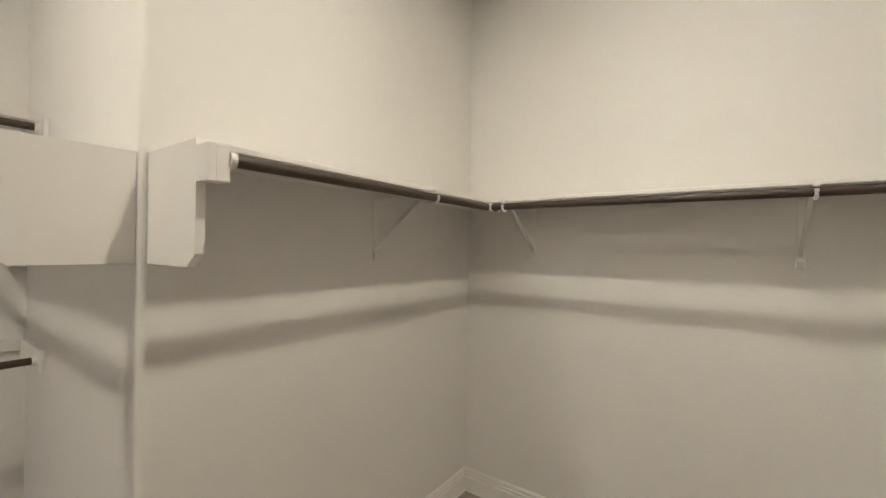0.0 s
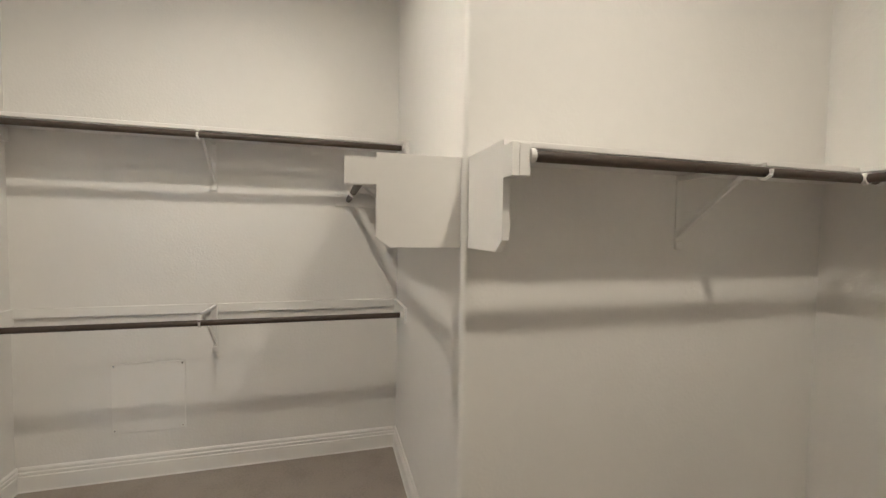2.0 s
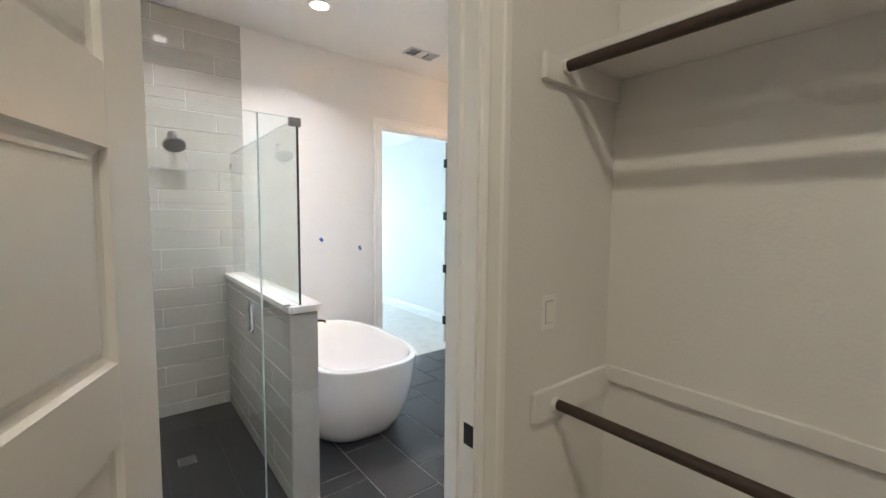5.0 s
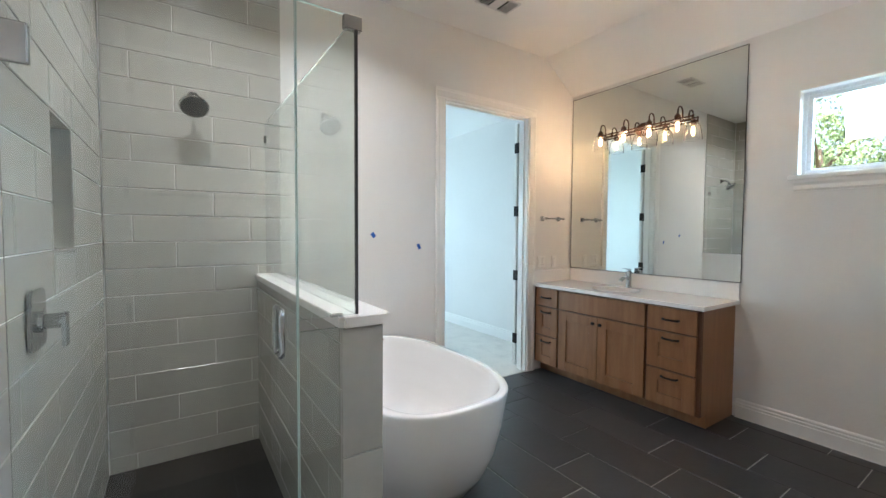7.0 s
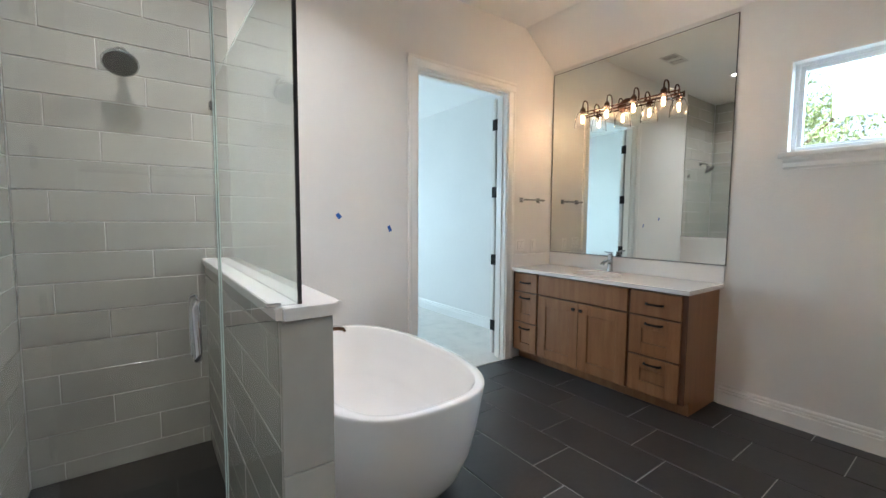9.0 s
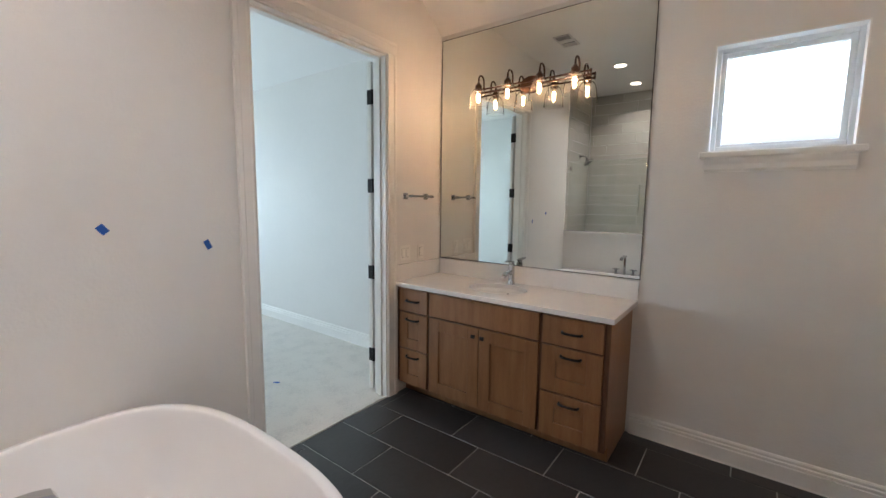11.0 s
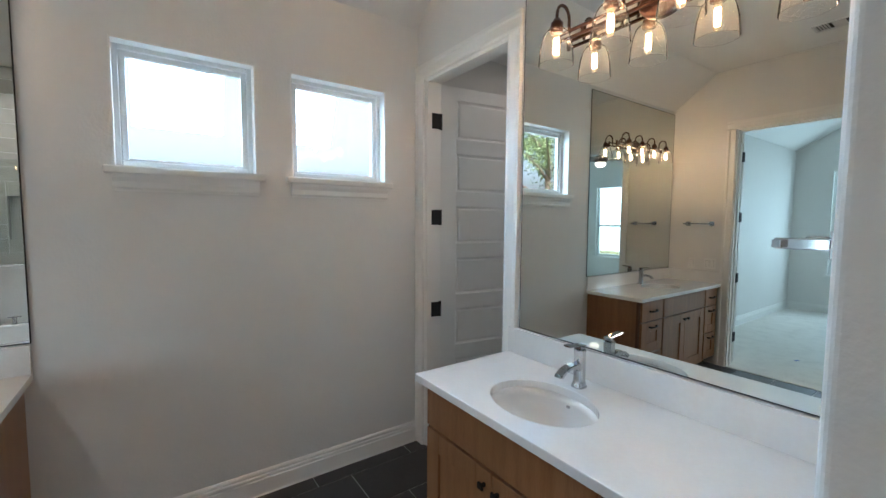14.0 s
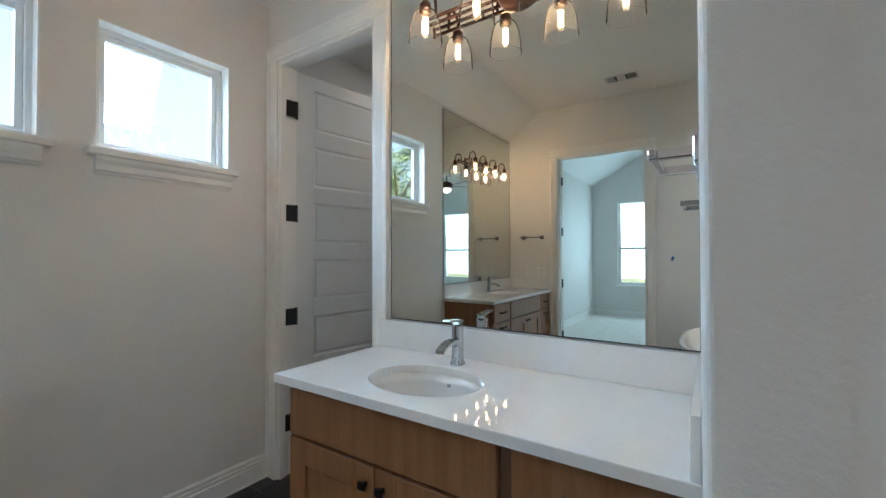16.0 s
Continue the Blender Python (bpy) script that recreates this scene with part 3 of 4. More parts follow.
part("board", boxes((-2.81, -1.405, 0.285, 0.578, TOPZ - 0.019, TOPZ - 0.001), bevel=0.002), SHELF, S)
bm = prism(bmesh.new(), end_panel("x", 0, 0.58, -1, TOPZ), "x", -1.405, -1.385)
part("end_panel", bm, SHELF, S)
part("rod_block", boxes((-1.43, -1.405, 0.178, 0.295, TOPZ - 0.108, TOPZ - 0.018), bevel=0.002), SHELF, S)
part("cleat", boxes((-2.809, -2.79, 0.16, 0.578, TOPZ - 0.11, TOPZ - 0.02), bevel=0.002), SHELF, S)
rod((-2.79, 0.245, 1.718), (-1.43, 0.245, 1.718))
bracket(-2.17, 0.58, (0, -1), TOPZ - 0.02, 0.335, rod_drop=0.048)
# shelf along the side of the corner block and on the north wall
S = thing("closet_shelf", "white corner closet shelf running along two walls", "shelf", "closet shelves")
part("board", boxes((-1.364, -1.065, 0.62, 2.339, TOPZ - 0.019, TOPZ - 0.001), bevel=0.002), SHELF, S)
part("board", boxes((-1.064, 1.399, 2.04, 2.339, TOPZ - 0.019, TOPZ - 0.001), bevel=0.002), SHELF, S)
u = lambda d: -1.365 + d
bm = prism(bmesh.new(), end_panel("y", 0, -1.365, 1, TOPZ, 0.358), "y", 0.60, 0.62)
part("end_panel", bm, SHELF, S)
part("rod_block", boxes((u(0.302), u(0.3575), 0.6205, 0.655, TOPZ - 0.108, TOPZ - 0.018), bevel=0.002), SHELF, S)
part("end_panel", boxes((u(0.02), u(0.270), 0.62, 0.638, TOPZ - 0.262, TOPZ - 0.02), bevel=0.002), SHELF, S)
rod((-1.018, 0.655, 1.735), (-1.018, 2.06, 1.735))
rod((-1.01, 1.972, 1.735), (1.39, 1.972, 1.735))
bracket(-1.365, 1.51, (1, 0), TOPZ - 0.02, 0.347, rod_drop=0.031)
bracket(-0.93, 2.34, (0, -1), TOPZ - 0.02, 0.368, rod_drop=0.031)
bracket(0.225, 2.34, (0, -1), TOPZ - 0.02, 0.368, rod_drop=0.031)
# shelf beside the closet door
S = thing("closet_shelf", "white closet shelf beside the closet door", "shelf", "closet shelves")
part("board", boxes((-1.13, 1.399, -1.589, -1.29, TOPZ - 0.019, TOPZ - 0.001), bevel=0.002), SHELF, S)
bm = prism(bmesh.new(), end_panel("x", 0, -1.59, 1, TOPZ), "x", -1.15, -1.13)
part("end_panel", bm, SHELF, S)
part("rod_block", boxes((-1.13, -1.105, -1.30, -1.19, TOPZ - 0.108, TOPZ - 0.018), bevel=0.002), SHELF, S)
rod((-1.105, -1.245, 1.718), (1.39, -1.245, 1.718))
bracket(0.1, -1.59, (0, 1), TOPZ - 0.02, 0.345, rod_drop=0.048)

# access panel with screws, low on the west wall
P = thing("access_panel", "thin white access panel screwed to the closet wall", "panel")
part("board", boxes((-2.81, -2.803, -1.12, -0.73, 0.28, 0.705), bevel=0.002), SHELF, P)
for y in (-1.105, -0.745):
    for z in (0.30, 0.69):
        bm = bmesh.new()
        tube(bm, [(-2.803, y, z), (-2.801, y, z)], 0.005, 10)
        part("screw", bm, STEEL, P)


def switch_plate(m, gangs=1, kind="light_switch", label="white rocker light switch plate on the wall"):
    """A wall plate, back at y = 0, facing -y."""
    s = thing(kind, label, "switch" if kind == "light_switch" else "outlet")
    w = 0.07 if gangs == 1 else 0.116
    part("plate", box(bmesh.new(), -w / 2, w / 2, -0.006, 0, -0.057, 0.057, bevel=0.003, seg=2), PLASTIC, s)
    for g in range(gangs):
        cx = 0 if gangs == 1 else (-0.023 + 0.046 * g)
        # flat grey strip in place of the shade line round the rocker
        part("rocker_gap", boxes((cx - 0.0185, cx + 0.0185, -0.0066, -0.0055, -0.035, 0.035)), ROCKER_SHADE, s, "thin grey strip painted as the shade round the rocker")
        part("rocker", box(bmesh.new(), cx - 0.0165, cx + 0.0165, -0.010, -0.005, -0.033, 0.033, bevel=0.0015), PLASTIC, s)
    s.matrix_world = m
    return s


switch_plate(pose(-2.46, -1.59, 1.29, 0, 0, 180))
switch_plate(pose(-4.775, YS, 1.095, 0, 0, 180), 2)
switch_plate(pose(-4.96, YS, 1.09, 0, 0, 180), 1, "wall_outlet", "white wall outlet plate beside the mirror")


def can_light(x, y, z, group, label):
    c = thing("recessed_light", label, "ceiling light", group)
    bm = bmesh.new()
    lathe(bm, [(0.062, 0), (0.066, -0.006), (0.085, -0.006), (0.090, -0.002), (0.090, 0.0)], 36, (0, 0, 0))
    bmesh.ops.recalc_face_normals(bm, faces=bm.faces)
    part("trim_ring", bm, TRIM, c, "", True)
    bm = bmesh.new()
    bmesh.ops.create_circle(bm, cap_ends=True, segments=36, radius=0.063)
    bmesh.ops.translate(bm, vec=(0, 0, -0.003), verts=bm.verts)
    part("lens", bm, LENS, c, "glowing warm white lens")
    c.matrix_world = pose(x, y, z)


for x, y in CANS:
    can_light(x, y, H - 0.001, "bathroom ceiling lights", "round recessed ceiling light, lit warm white")
for x, y in CLOSET_LIGHTS:
    can_light(x, y, H - 0.001, "closet ceiling lights", "round recessed closet ceiling light, lit warm white")
# assumed fixture, out of sight, to go with the toilet room fill
can_light(*TOILET_FILL, 2.749, "", "assumed round recessed ceiling light, lit, added unseen in the toilet room")

V = thing("ceiling_vent", "white louvred ceiling air vent", "vent")
vx, vy = -3.75, -4.10
part("frame", boxes((vx - 0.16, vx + 0.16, vy - 0.085, vy - 0.07, H - 0.008, H - 0.001), (vx - 0.16, vx + 0.16, vy + 0.07, vy + 0.085, H - 0.008, H - 0.001), (vx - 0.16, vx - 0.145, vy - 0.07, vy + 0.07, H - 0.008, H - 0.001), (vx + 0.145, vx + 0.16, vy - 0.07, vy + 0.07, H - 0.008, H - 0.001)), VENT, V)
part("backing", boxes((vx - 0.145, vx + 0.145, vy - 0.07, vy + 0.07, H - 0.002, H - 0.0005)), DARK, V)
for i in range(16):
    x = vx - 0.135 + i * 0.018
    if abs(i - 7.5) < 2.6:
        continue
    bm = boxes((-0.001, 0.001, -0.07, 0.07, -0.010, 0.0))
    bmesh.ops.transform(bm, matrix=Matrix.Translation((x, vy, H - 0.003)) @ Matrix.Rotation(radians(35 if i < 8 else -35), 4, "Y"), verts=bm.verts)
    part("slat", bm, VENT, V)
part("center_panel", boxes((vx - 0.04, vx + 0.04, vy - 0.07, vy + 0.07, H - 0.007, H - 0.003)), VENT, V)


# ---------------------------------------------------------------- vanities
def arch_pull(parent, x, y, z, w=0.115):
    bm = bmesh.new()
    tube(bm, [(x - w / 2, y, z), (x - w / 2 + 0.004, y - 0.020, z), (x - w / 4, y - 0.029, z), (x, y - 0.031, z), (x + w / 4, y - 0.029, z), (x + w / 2 - 0.004, y - 0.020, z), (x + w / 2, y, z)], [0.0065, 0.0065, 0.006, 0.0055, 0.006, 0.0065, 0.0065], 8)
    bmesh.ops.scale(bm, vec=(1, 1, 1.25), space=Matrix.Translation((-x, -y, -z)), verts=bm.verts)
    part("handle", bm, BLACK, parent, "black arched bar pull", True)


def shaker(name, parent, x0, x1, z0, z1, y, rail=0.058, flat=False):
    """A shaker front on a cabinet face at y; it stands 2 cm proud."""
    bm = bmesh.new()
    t = 0.020
    if flat:
        box(bm, x0, x1, y - t, y, z0, z1, bevel=0.002)
        return part(name, bm, WOOD, parent)
    bv = 0.0015
    box(bm, x0, x0 + rail, y - t, y, z0, z1, bevel=bv)
    box(bm, x1 - rail, x1, y - t, y, z0, z1, bevel=bv)
    box(bm, x0 + rail, x1 - rail, y - t, y, z0, z0 + rail, bevel=bv)
    box(bm, x0 + rail, x1 - rail, y - t, y, z1 - rail, z1, bevel=bv)
    front = part(name, bm, WOOD, parent)
    part("panel", boxes((x0 + rail, x1 - rail, y - 0.009, y - 0.002, z0 + rail, z1 - rail)), WOOD, front)
    return front


def vanity(m, width, columns, label):
    """A wooden vanity: back at y = 0, front at -y, left end at x = 0. columns: (kind, x0, x1)."""
    v = thing("vanity_cabinet", label, "vanity cabinet", "vanities")
    D, TOP = 0.515, 0.855
    kick = 0.09
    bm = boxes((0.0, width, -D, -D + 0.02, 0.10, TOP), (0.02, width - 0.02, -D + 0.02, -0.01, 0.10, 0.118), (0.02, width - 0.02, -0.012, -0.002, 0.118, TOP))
    # the frame's dark tone stands in for shade in the gaps
    part("face_frame", bm, WOOD_SHADED, v)
    for x0, x1 in ((0.0, 0.02), (width - 0.02, width)):
        bm = prism(bmesh.new(), [(-0.001, 0.002), (-0.001, TOP), (-D + 0.0205, TOP), (-D + 0.0205, 0.10), (-D + kick, 0.10), (-D + kick, 0.002)], "x", x0, x1)
        part("side_panel", bm, WOOD, v)
    part("toe_kick", boxes((0.02, width - 0.02, -D + kick, -D + kick + 0.015, 0.002, 0.10)), WOOD, v)
    y = -D - 0.001
    for kind, x0, x1 in columns:
        if kind == "drawers":
            for z0, z1 in ((0.672, 0.842), (0.385, 0.660), (0.106, 0.373)):
                d = shaker("drawer", v, x0, x1, z0, z1, y, rail=0.088 if x1 - x0 > 0.3 else 0.078, flat=z0 > 0.6)
                if z0 > 0.6:
                    arch_pull(d, (x0 + x1) / 2, y - 0.02, (z0 + z1) / 2)
                else:
                    arch_pull(d, (x0 + x1) / 2, y - 0.02, z1 - 0.045)
        else:
            shaker("false_front", v, x0, x1, 0.672, 0.842, y, flat=True)
            mid = (x0 + x1) / 2
            for a, b, kx in ((x0, mid - 0.002, mid - 0.035), (mid + 0.002, x1, mid + 0.035)):
                d = shaker("door", v, a, b, 0.106, 0.660, y, rail=0.085)
                bm = bmesh.new()
                box(bm, kx - 0.005, kx + 0.005, y - 0.038, y - 0.019, 0.600, 0.612)
                box(bm, kx - 0.014, kx + 0.014, y - 0.046, y - 0.036, 0.594, 0.618, bevel=0.002)
                part("knob", bm, BLACK, d, "square black knob")
    v.matrix_world = m
    return v


def countertop(m, width, cx, cy, label, depth=0.56, left_splash=0.0, right_splash=0.0):
    """A quartz top with an oval cut-out for the basin and its upstand. Local axes as the vanity's."""
    c = thing("countertop", label, "countertop", "countertops")
    z0, z1 = 0.856, 0.887
    ra, rb = 0.212, 0.165
    bm = bmesh.new()
    n = 48
    r = 0.012
    outer, inner = [], []
    hx0, hx1, hy0, hy1 = 0.0, width, -depth, -0.001
    for k in range(n):
        t = 2 * math.pi * k / n
        inner.append((cx + ra * math.cos(t), cy + rb * math.sin(t)))
        dx, dy = math.cos(t), math.sin(t)
        s = min(((hx1 - cx) / dx) if dx > 1e-9 else ((hx0 - cx) / dx) if dx < -1e-9 else 1e9, ((hy1 - cy) / dy) if dy > 1e-9 else ((hy0 - cy) / dy) if dy < -1e-9 else 1e9)
        outer.append((cx + dx * s, cy + dy * s))
    # put the true corners into the ring
    for px, py in ((hx0, hy0), (hx1, hy0), (hx1, hy1), (hx0, hy1)):
        k = min(range(n), key=lambda i: (outer[i][0] - px) ** 2 + (outer[i][1] - py) ** 2)
        outer[k] = (px, py)
    V = {}
    for nm, pts in (("o", outer), ("i", inner)):
        for z in (z0, z1):
            V[nm, z] = [bm.verts.new((x, y, z)) for x, y in pts]
    for k in range(n):
        j = (k + 1) % n
        bm.faces.new((V["o", z1][k], V["o", z1][j], V["i", z1][j], V["i", z1][k]))
        bm.faces.new((V["o", z0][j], V["o", z0][k], V["i", z0][k], V["i", z0][j]))
        bm.faces.new((V["o", z0][k], V["o", z0][j], V["o", z1][j], V["o", z1][k]))
        bm.faces.new((V["i", z0][j], V["i", z0][k], V["i", z1][k], V["i", z1][j]))
    bmesh.ops.recalc_face_normals(bm, faces=bm.faces)
    top_edges = [e for e in bm.edges if all(abs(v.co.z - z1) < 1e-5 for v in e.verts) and len(e.link_faces) == 2 and any(abs(f.normal.z) < 0.1 for f in e.link_faces)]
    bmesh.ops.bevel(bm, geom=top_edges, offset=0.003, segments=2, affect="EDGES", profile=0.5)
    part("slab", bm, QUARTZ, c)
    part("backsplash", box(bmesh.new(), 0.0, width, -0.020, -0.001, z1 + 0.0005, 1.012, bevel=0.0015), QUARTZ, c)
    if left_splash:
        part("side_splash", box(bmesh.new(), 0.001, 0.02, -depth + 0.005, -0.0205, z1 + 0.0005, 1.012, bevel=0.0015), QUARTZ, c)
    if right_splash:
        part("side_splash", box(bmesh.new(), width - 0.02, width - 0.001, -depth + 0.005, -0.0205, z1 + 0.0005, 1.012, bevel=0.0015), QUARTZ, c)
    c.matrix_world = m
    # undermount basin
    s = thing("sink_basin", "white oval undermount porcelain sink basin", "sink", "sinks")
    bm = bmesh.new()
    lathe(bm, [(1.06, 0.0), (1.06, -0.004), (0.985, -0.004), (0.965, -0.03), (0.90, -0.085), (0.74, -0.125), (0.45, -0.143), (0.12, -0.150), (0.10, -0.152)], 48, (0, 0, 0), (ra, rb))
    part("bowl", bm, PORCELAIN, s, "", True)
    bm = bmesh.new()
    lathe(bm, [(0.0, -0.146), (0.018, -0.146), (0.024, -0.150), (0.026, -0.153)], 24)
    bmesh.ops.recalc_face_normals(bm, faces=bm.faces)
    part("drain", bm, CHROME, s, "chrome pop-up drain", True)
    bm = bmesh.new()
    tube(bm, [(0, rb * 0.955, -0.035), (0, rb * 0.93, -0.038)], 0.008, 14)
    part("overflow_ring", bm, CHROME, s, "chrome overflow ring")
    s.matrix_world = m @ pose(cx, cy, z0 + 0.0005)


def basin_faucet(m, label):
    """A single-lever faucet with a square curved spout, base at the origin, spout along -y."""
    f = thing("faucet", label, "faucet", "basin faucets")
    bm = bmesh.new()
    lathe(bm, [(0.0, 0.0), (0.027, 0.0), (0.028, 0.004), (0.024, 0.012), (0.0215, 0.03), (0.021, 0.128), (0.022, 0.150), (0.022, 0.152), (0.0, 0.153)], 28, power=2.8)
    bmesh.ops.recalc_face_normals(bm, faces=bm.faces)
    part("body", bm, CHROME, f, "", True)
    bm = bmesh.new()
    prof = [(-0.012, 0.100), (-0.040, 0.104), (-0.075, 0.101), (-0.105, 0.092), (-0.128, 0.078), (-0.133, 0.066)]
    low = [(-0.118, 0.062), (-0.112, 0.070), (-0.095, 0.080), (-0.070, 0.086), (-0.040, 0.083), (-0.012, 0.066)]
    prism(bm, prof + low, "x", -0.018, 0.018)
    bmesh.ops.bevel(bm, geom=[e for e in bm.edges if len({round(v.co.x, 3) for v in e.verts}) == 1], offset=0.003, segments=2, affect="EDGES")
    part("spout", bm, CHROME, f)
    bm = bmesh.new()
    box(bm, -0.016, 0.016, -0.085, 0.018, 0.166, 0.174, bevel=0.002)
    box(bm, -0.014, 0.014, -0.014, 0.014, 0.153, 0.168, bevel=0.002)
    bmesh.ops.rotate(bm, cent=(0, 0, 0.16), matrix=Matrix.Rotation(radians(-6), 3, "X"), verts=bm.verts)
    part("lever", bm, CHROME, f)
    f.matrix_world = m


M1 = pose(XW + 0.002, YS + 0.002, 0, 0, 0, 90)
vanity(M1, 1.560, [("drawers", 0.035, 0.300), ("doors", 0.322, 1.160), ("drawers", 1.182, 1.535)], "honey brown alder vanity cabinet with shaker doors and drawers")
countertop(M1, 1.588, 0.728, -0.272, "white quartz countertop on the vanity beside the bedroom door", left_splash=1)
basin_faucet(M1 @ pose(0.728, -0.070, 0.887), "chrome single-lever faucet behind the oval sink")
M2 = pose(-4.300, -1.082, 0)
vanity(M2 @ pose(0.022, 0, 0), 1.280, [("doors", 0.02, 0.845), ("drawers", 0.885, 1.26)], "honey brown alder vanity cabinet in the alcove")
countertop(M2, 1.304, 0.49, -0.325, "white quartz countertop in the alcove with a side splash", depth=0.572, right_splash=1)
basin_faucet(M2 @ pose(0.49, -0.105, 0.887), "chrome single-lever faucet behind the oval sink")


# ---------------------------------------------------------------- mirrors
def wall_mirror(m, w, z0, z1, label):
    g = thing("mirror", label, "mirror", "mirrors")
    part("glass", boxes((0, w, -0.007, -0.0015, z0, z1), bevel=0.001), MIRROR, g)
    e = 0.003
    for b in ((-e, 0, -0.008, -0.001, z0 - e, z1 + e), (w, w + e, -0.008, -0.001, z0 - e, z1 + e), (0, w, -0.008, -0.001, z1, z1 + e), (0, w, -0.008, -0.001, z0 - e, z0)):
        part("edge", boxes(b), DARK, g, "thin dark mirror edge")
    g.matrix_world = m


wall_mirror(pose(XW, YS + 0.018, 0, 0, 0, 90), 1.572, 1.020, 2.775, "large frameless mirror over the vanity, up to the ceiling slope")
wall_mirror(pose(-4.235, -1.08, 0), 1.225, 1.020, 2.775, "large frameless mirror over the alcove vanity")


# ---------------------------------------------------------------- vanity lights
def vanity_light(m, label):
    """Four seeded glass shades on a bronze bar, wall at y = 0, bar along x, middle at the origin."""
    v = thing("vanity_light", label, "wall light", "vanity lights")
    bm = bmesh.new()
    lathe(bm, [(0.0, 0.022), (0.05, 0.022), (0.057, 0.018), (0.062, 0.010), (0.062, 0.0)], 32, squash=(1.0, 1.0))
    bmesh.ops.transform(bm, matrix=Matrix.Rotation(radians(90), 4, "X") @ Matrix.Diagonal((1.35, 0.95, 1, 1)), verts=bm.verts)
    bmesh.ops.recalc_face_normals(bm, faces=bm.faces)
    part("backplate", bm, BRONZE, v, "oval bronze backplate", True)
    for dz in (-0.014, 0.014):
        bm = bmesh.new()
        box(bm, -0.43, 0.43, -0.046, -0.034, dz - 0.006, dz + 0.006, bevel=0.002)
        part("bar", bm, BRONZE, v)
    part("bar_mount", boxes((-0.03, 0.03, -0.036, -0.02, -0.02, 0.02), bevel=0.002), BRONZE, v)
    for e in (-0.43, 0.43):
        part("bar_end", boxes((e - 0.005, e + 0.005, -0.049, -0.031, -0.024, 0.024), bevel=0.002), BRONZE, v)
    for e in (-0.30, -0.18, 0.18, 0.30):
        part("spacer", boxes((e - 0.004, e + 0.004, -0.045, -0.035, -0.009, 0.009)), BRONZE, v)
    for i in range(4):
        x = -0.357 + 0.238 * i
        yb = -0.125
        arm = bmesh.new()
        pts = [(x, -0.046, 0.0), (x, -0.050, 0.03)] + [(x, -0.0875 + 0.0375 * math.cos(a), 0.055 + 0.042 * math.sin(a)) for a in [radians(d) for d in range(0, 181, 20)]] + [(x, yb, 0.030)]
        tube(arm, pts, 0.0065, 10)
        part("arm", arm, BRONZE, v, "", True)
        bm = bmesh.new()
        lathe(bm, [(0.0, 0.036), (0.012, 0.036), (0.016, 0.026), (0.024, 0.020), (0.0255, 0.0), (0.0255, -0.018), (0.0, -0.018)], 20, (x, yb, 0.0))
        bmesh.ops.recalc_face_normals(bm, faces=bm.faces)
        part("socket", bm, BRONZE, v, "", True)
        bm = bmesh.new()
        out = [(0.024, -0.004), (0.038, -0.010), (0.050, -0.026), (0.059, -0.052), (0.065, -0.085), (0.068, -0.118), (0.069, -0.140)]
        rings = lathe(bm, out + [(0.0697, -0.1425), (0.0675, -0.1440), (0.0662, -0.1410)], 32, (x, yb, 0.0))
        for ring in rings:
            for p in ring:
                c = Vector((x, yb, p.co.z))
                p.co = c + (p.co - c) * (1 + 0.010 * noise.noise(p.co * 55))
        bmesh.ops.recalc_face_normals(bm, faces=bm.faces)
        s = part("shade", bm, SEEDED, v, "clear seeded glass bell shade", True)
        s.visible_shadow = False
        bm = bmesh.new()
        lathe(bm, [(0.012, -0.018), (0.0125, -0.030), (0.015, -0.045), (0.016, -0.070), (0.016, -0.095), (0.011, -0.112), (0.0, -0.118)], 16, (x, yb, 0.0))
        bmesh.ops.recalc_face_normals(bm, faces=bm.faces)
        b = part("bulb", bm, BULBGLASS, v, "clear tubular filament bulb", True)
        b.visible_shadow = False
        bm = bmesh.new()
        for k in range(4):
            a = k * math.pi / 2
            tube(bm, [(x + 0.0065 * math.cos(a), yb + 0.0065 * math.sin(a), -0.040), (x + 0.008 * math.cos(a + 0.4), yb + 0.008 * math.sin(a + 0.4), -0.070), (x + 0.006 * math.cos(a + 0.8), yb + 0.006 * math.sin(a + 0.8), -0.100)], 0.0022, 6)
        f = part("filament", bm, FILAMENT, b, "glowing filament")
        f.visible_shadow = False
        lamp = bpy.data.lights.new("vanity_bulb", "POINT")
        lamp.energy, lamp.color, lamp.shadow_soft_size = BULB_WATTS, WARM, 0.005
        lo = new("vanity_bulb", lamp)
        lo.matrix_world = m @ pose(x, yb, -0.072)
    v.matrix_world = m


vanity_light(pose(XW + 0.009, -3.782, 2.320, 0, 0, 90), "bronze four-light bar with seeded glass shades, lit, over the mirror")
vanity_light(pose(-3.588, -1.089, 2.314), "bronze four-light bar with seeded glass shades, lit, over the alcove mirror")


# ---------------------------------------------------------------- towel bars
def towel_bar(m, w, label, reach=0.070):
    t = thing("towel_bar", label, "towel bar", "towel bars")
    for x in (0.03, w - 0.03):
        part("mount", boxes((x - 0.024, x + 0.024, -0.010, 0, -0.024, 0.024), (x - 0.010, x + 0.010, -reach - 0.002, -0.008, -0.010, 0.010), bevel=0.002), CHROME, t)
    part("bar", boxes((0.0, w, -reach, -reach + 0.014, -0.007, 0.007), bevel=0.0015), CHROME, t)
    t.matrix_world = m


towel_bar(pose(-4.745, YS, 1.53, 0, 0, 180), 0.30, "short square chrome towel bar beside the mirror")
towel_bar(pose(-2.995, -1.42, 1.510, 0, 0, -90), 0.25, "square chrome towel bar on the alcove side wall", 0.085)


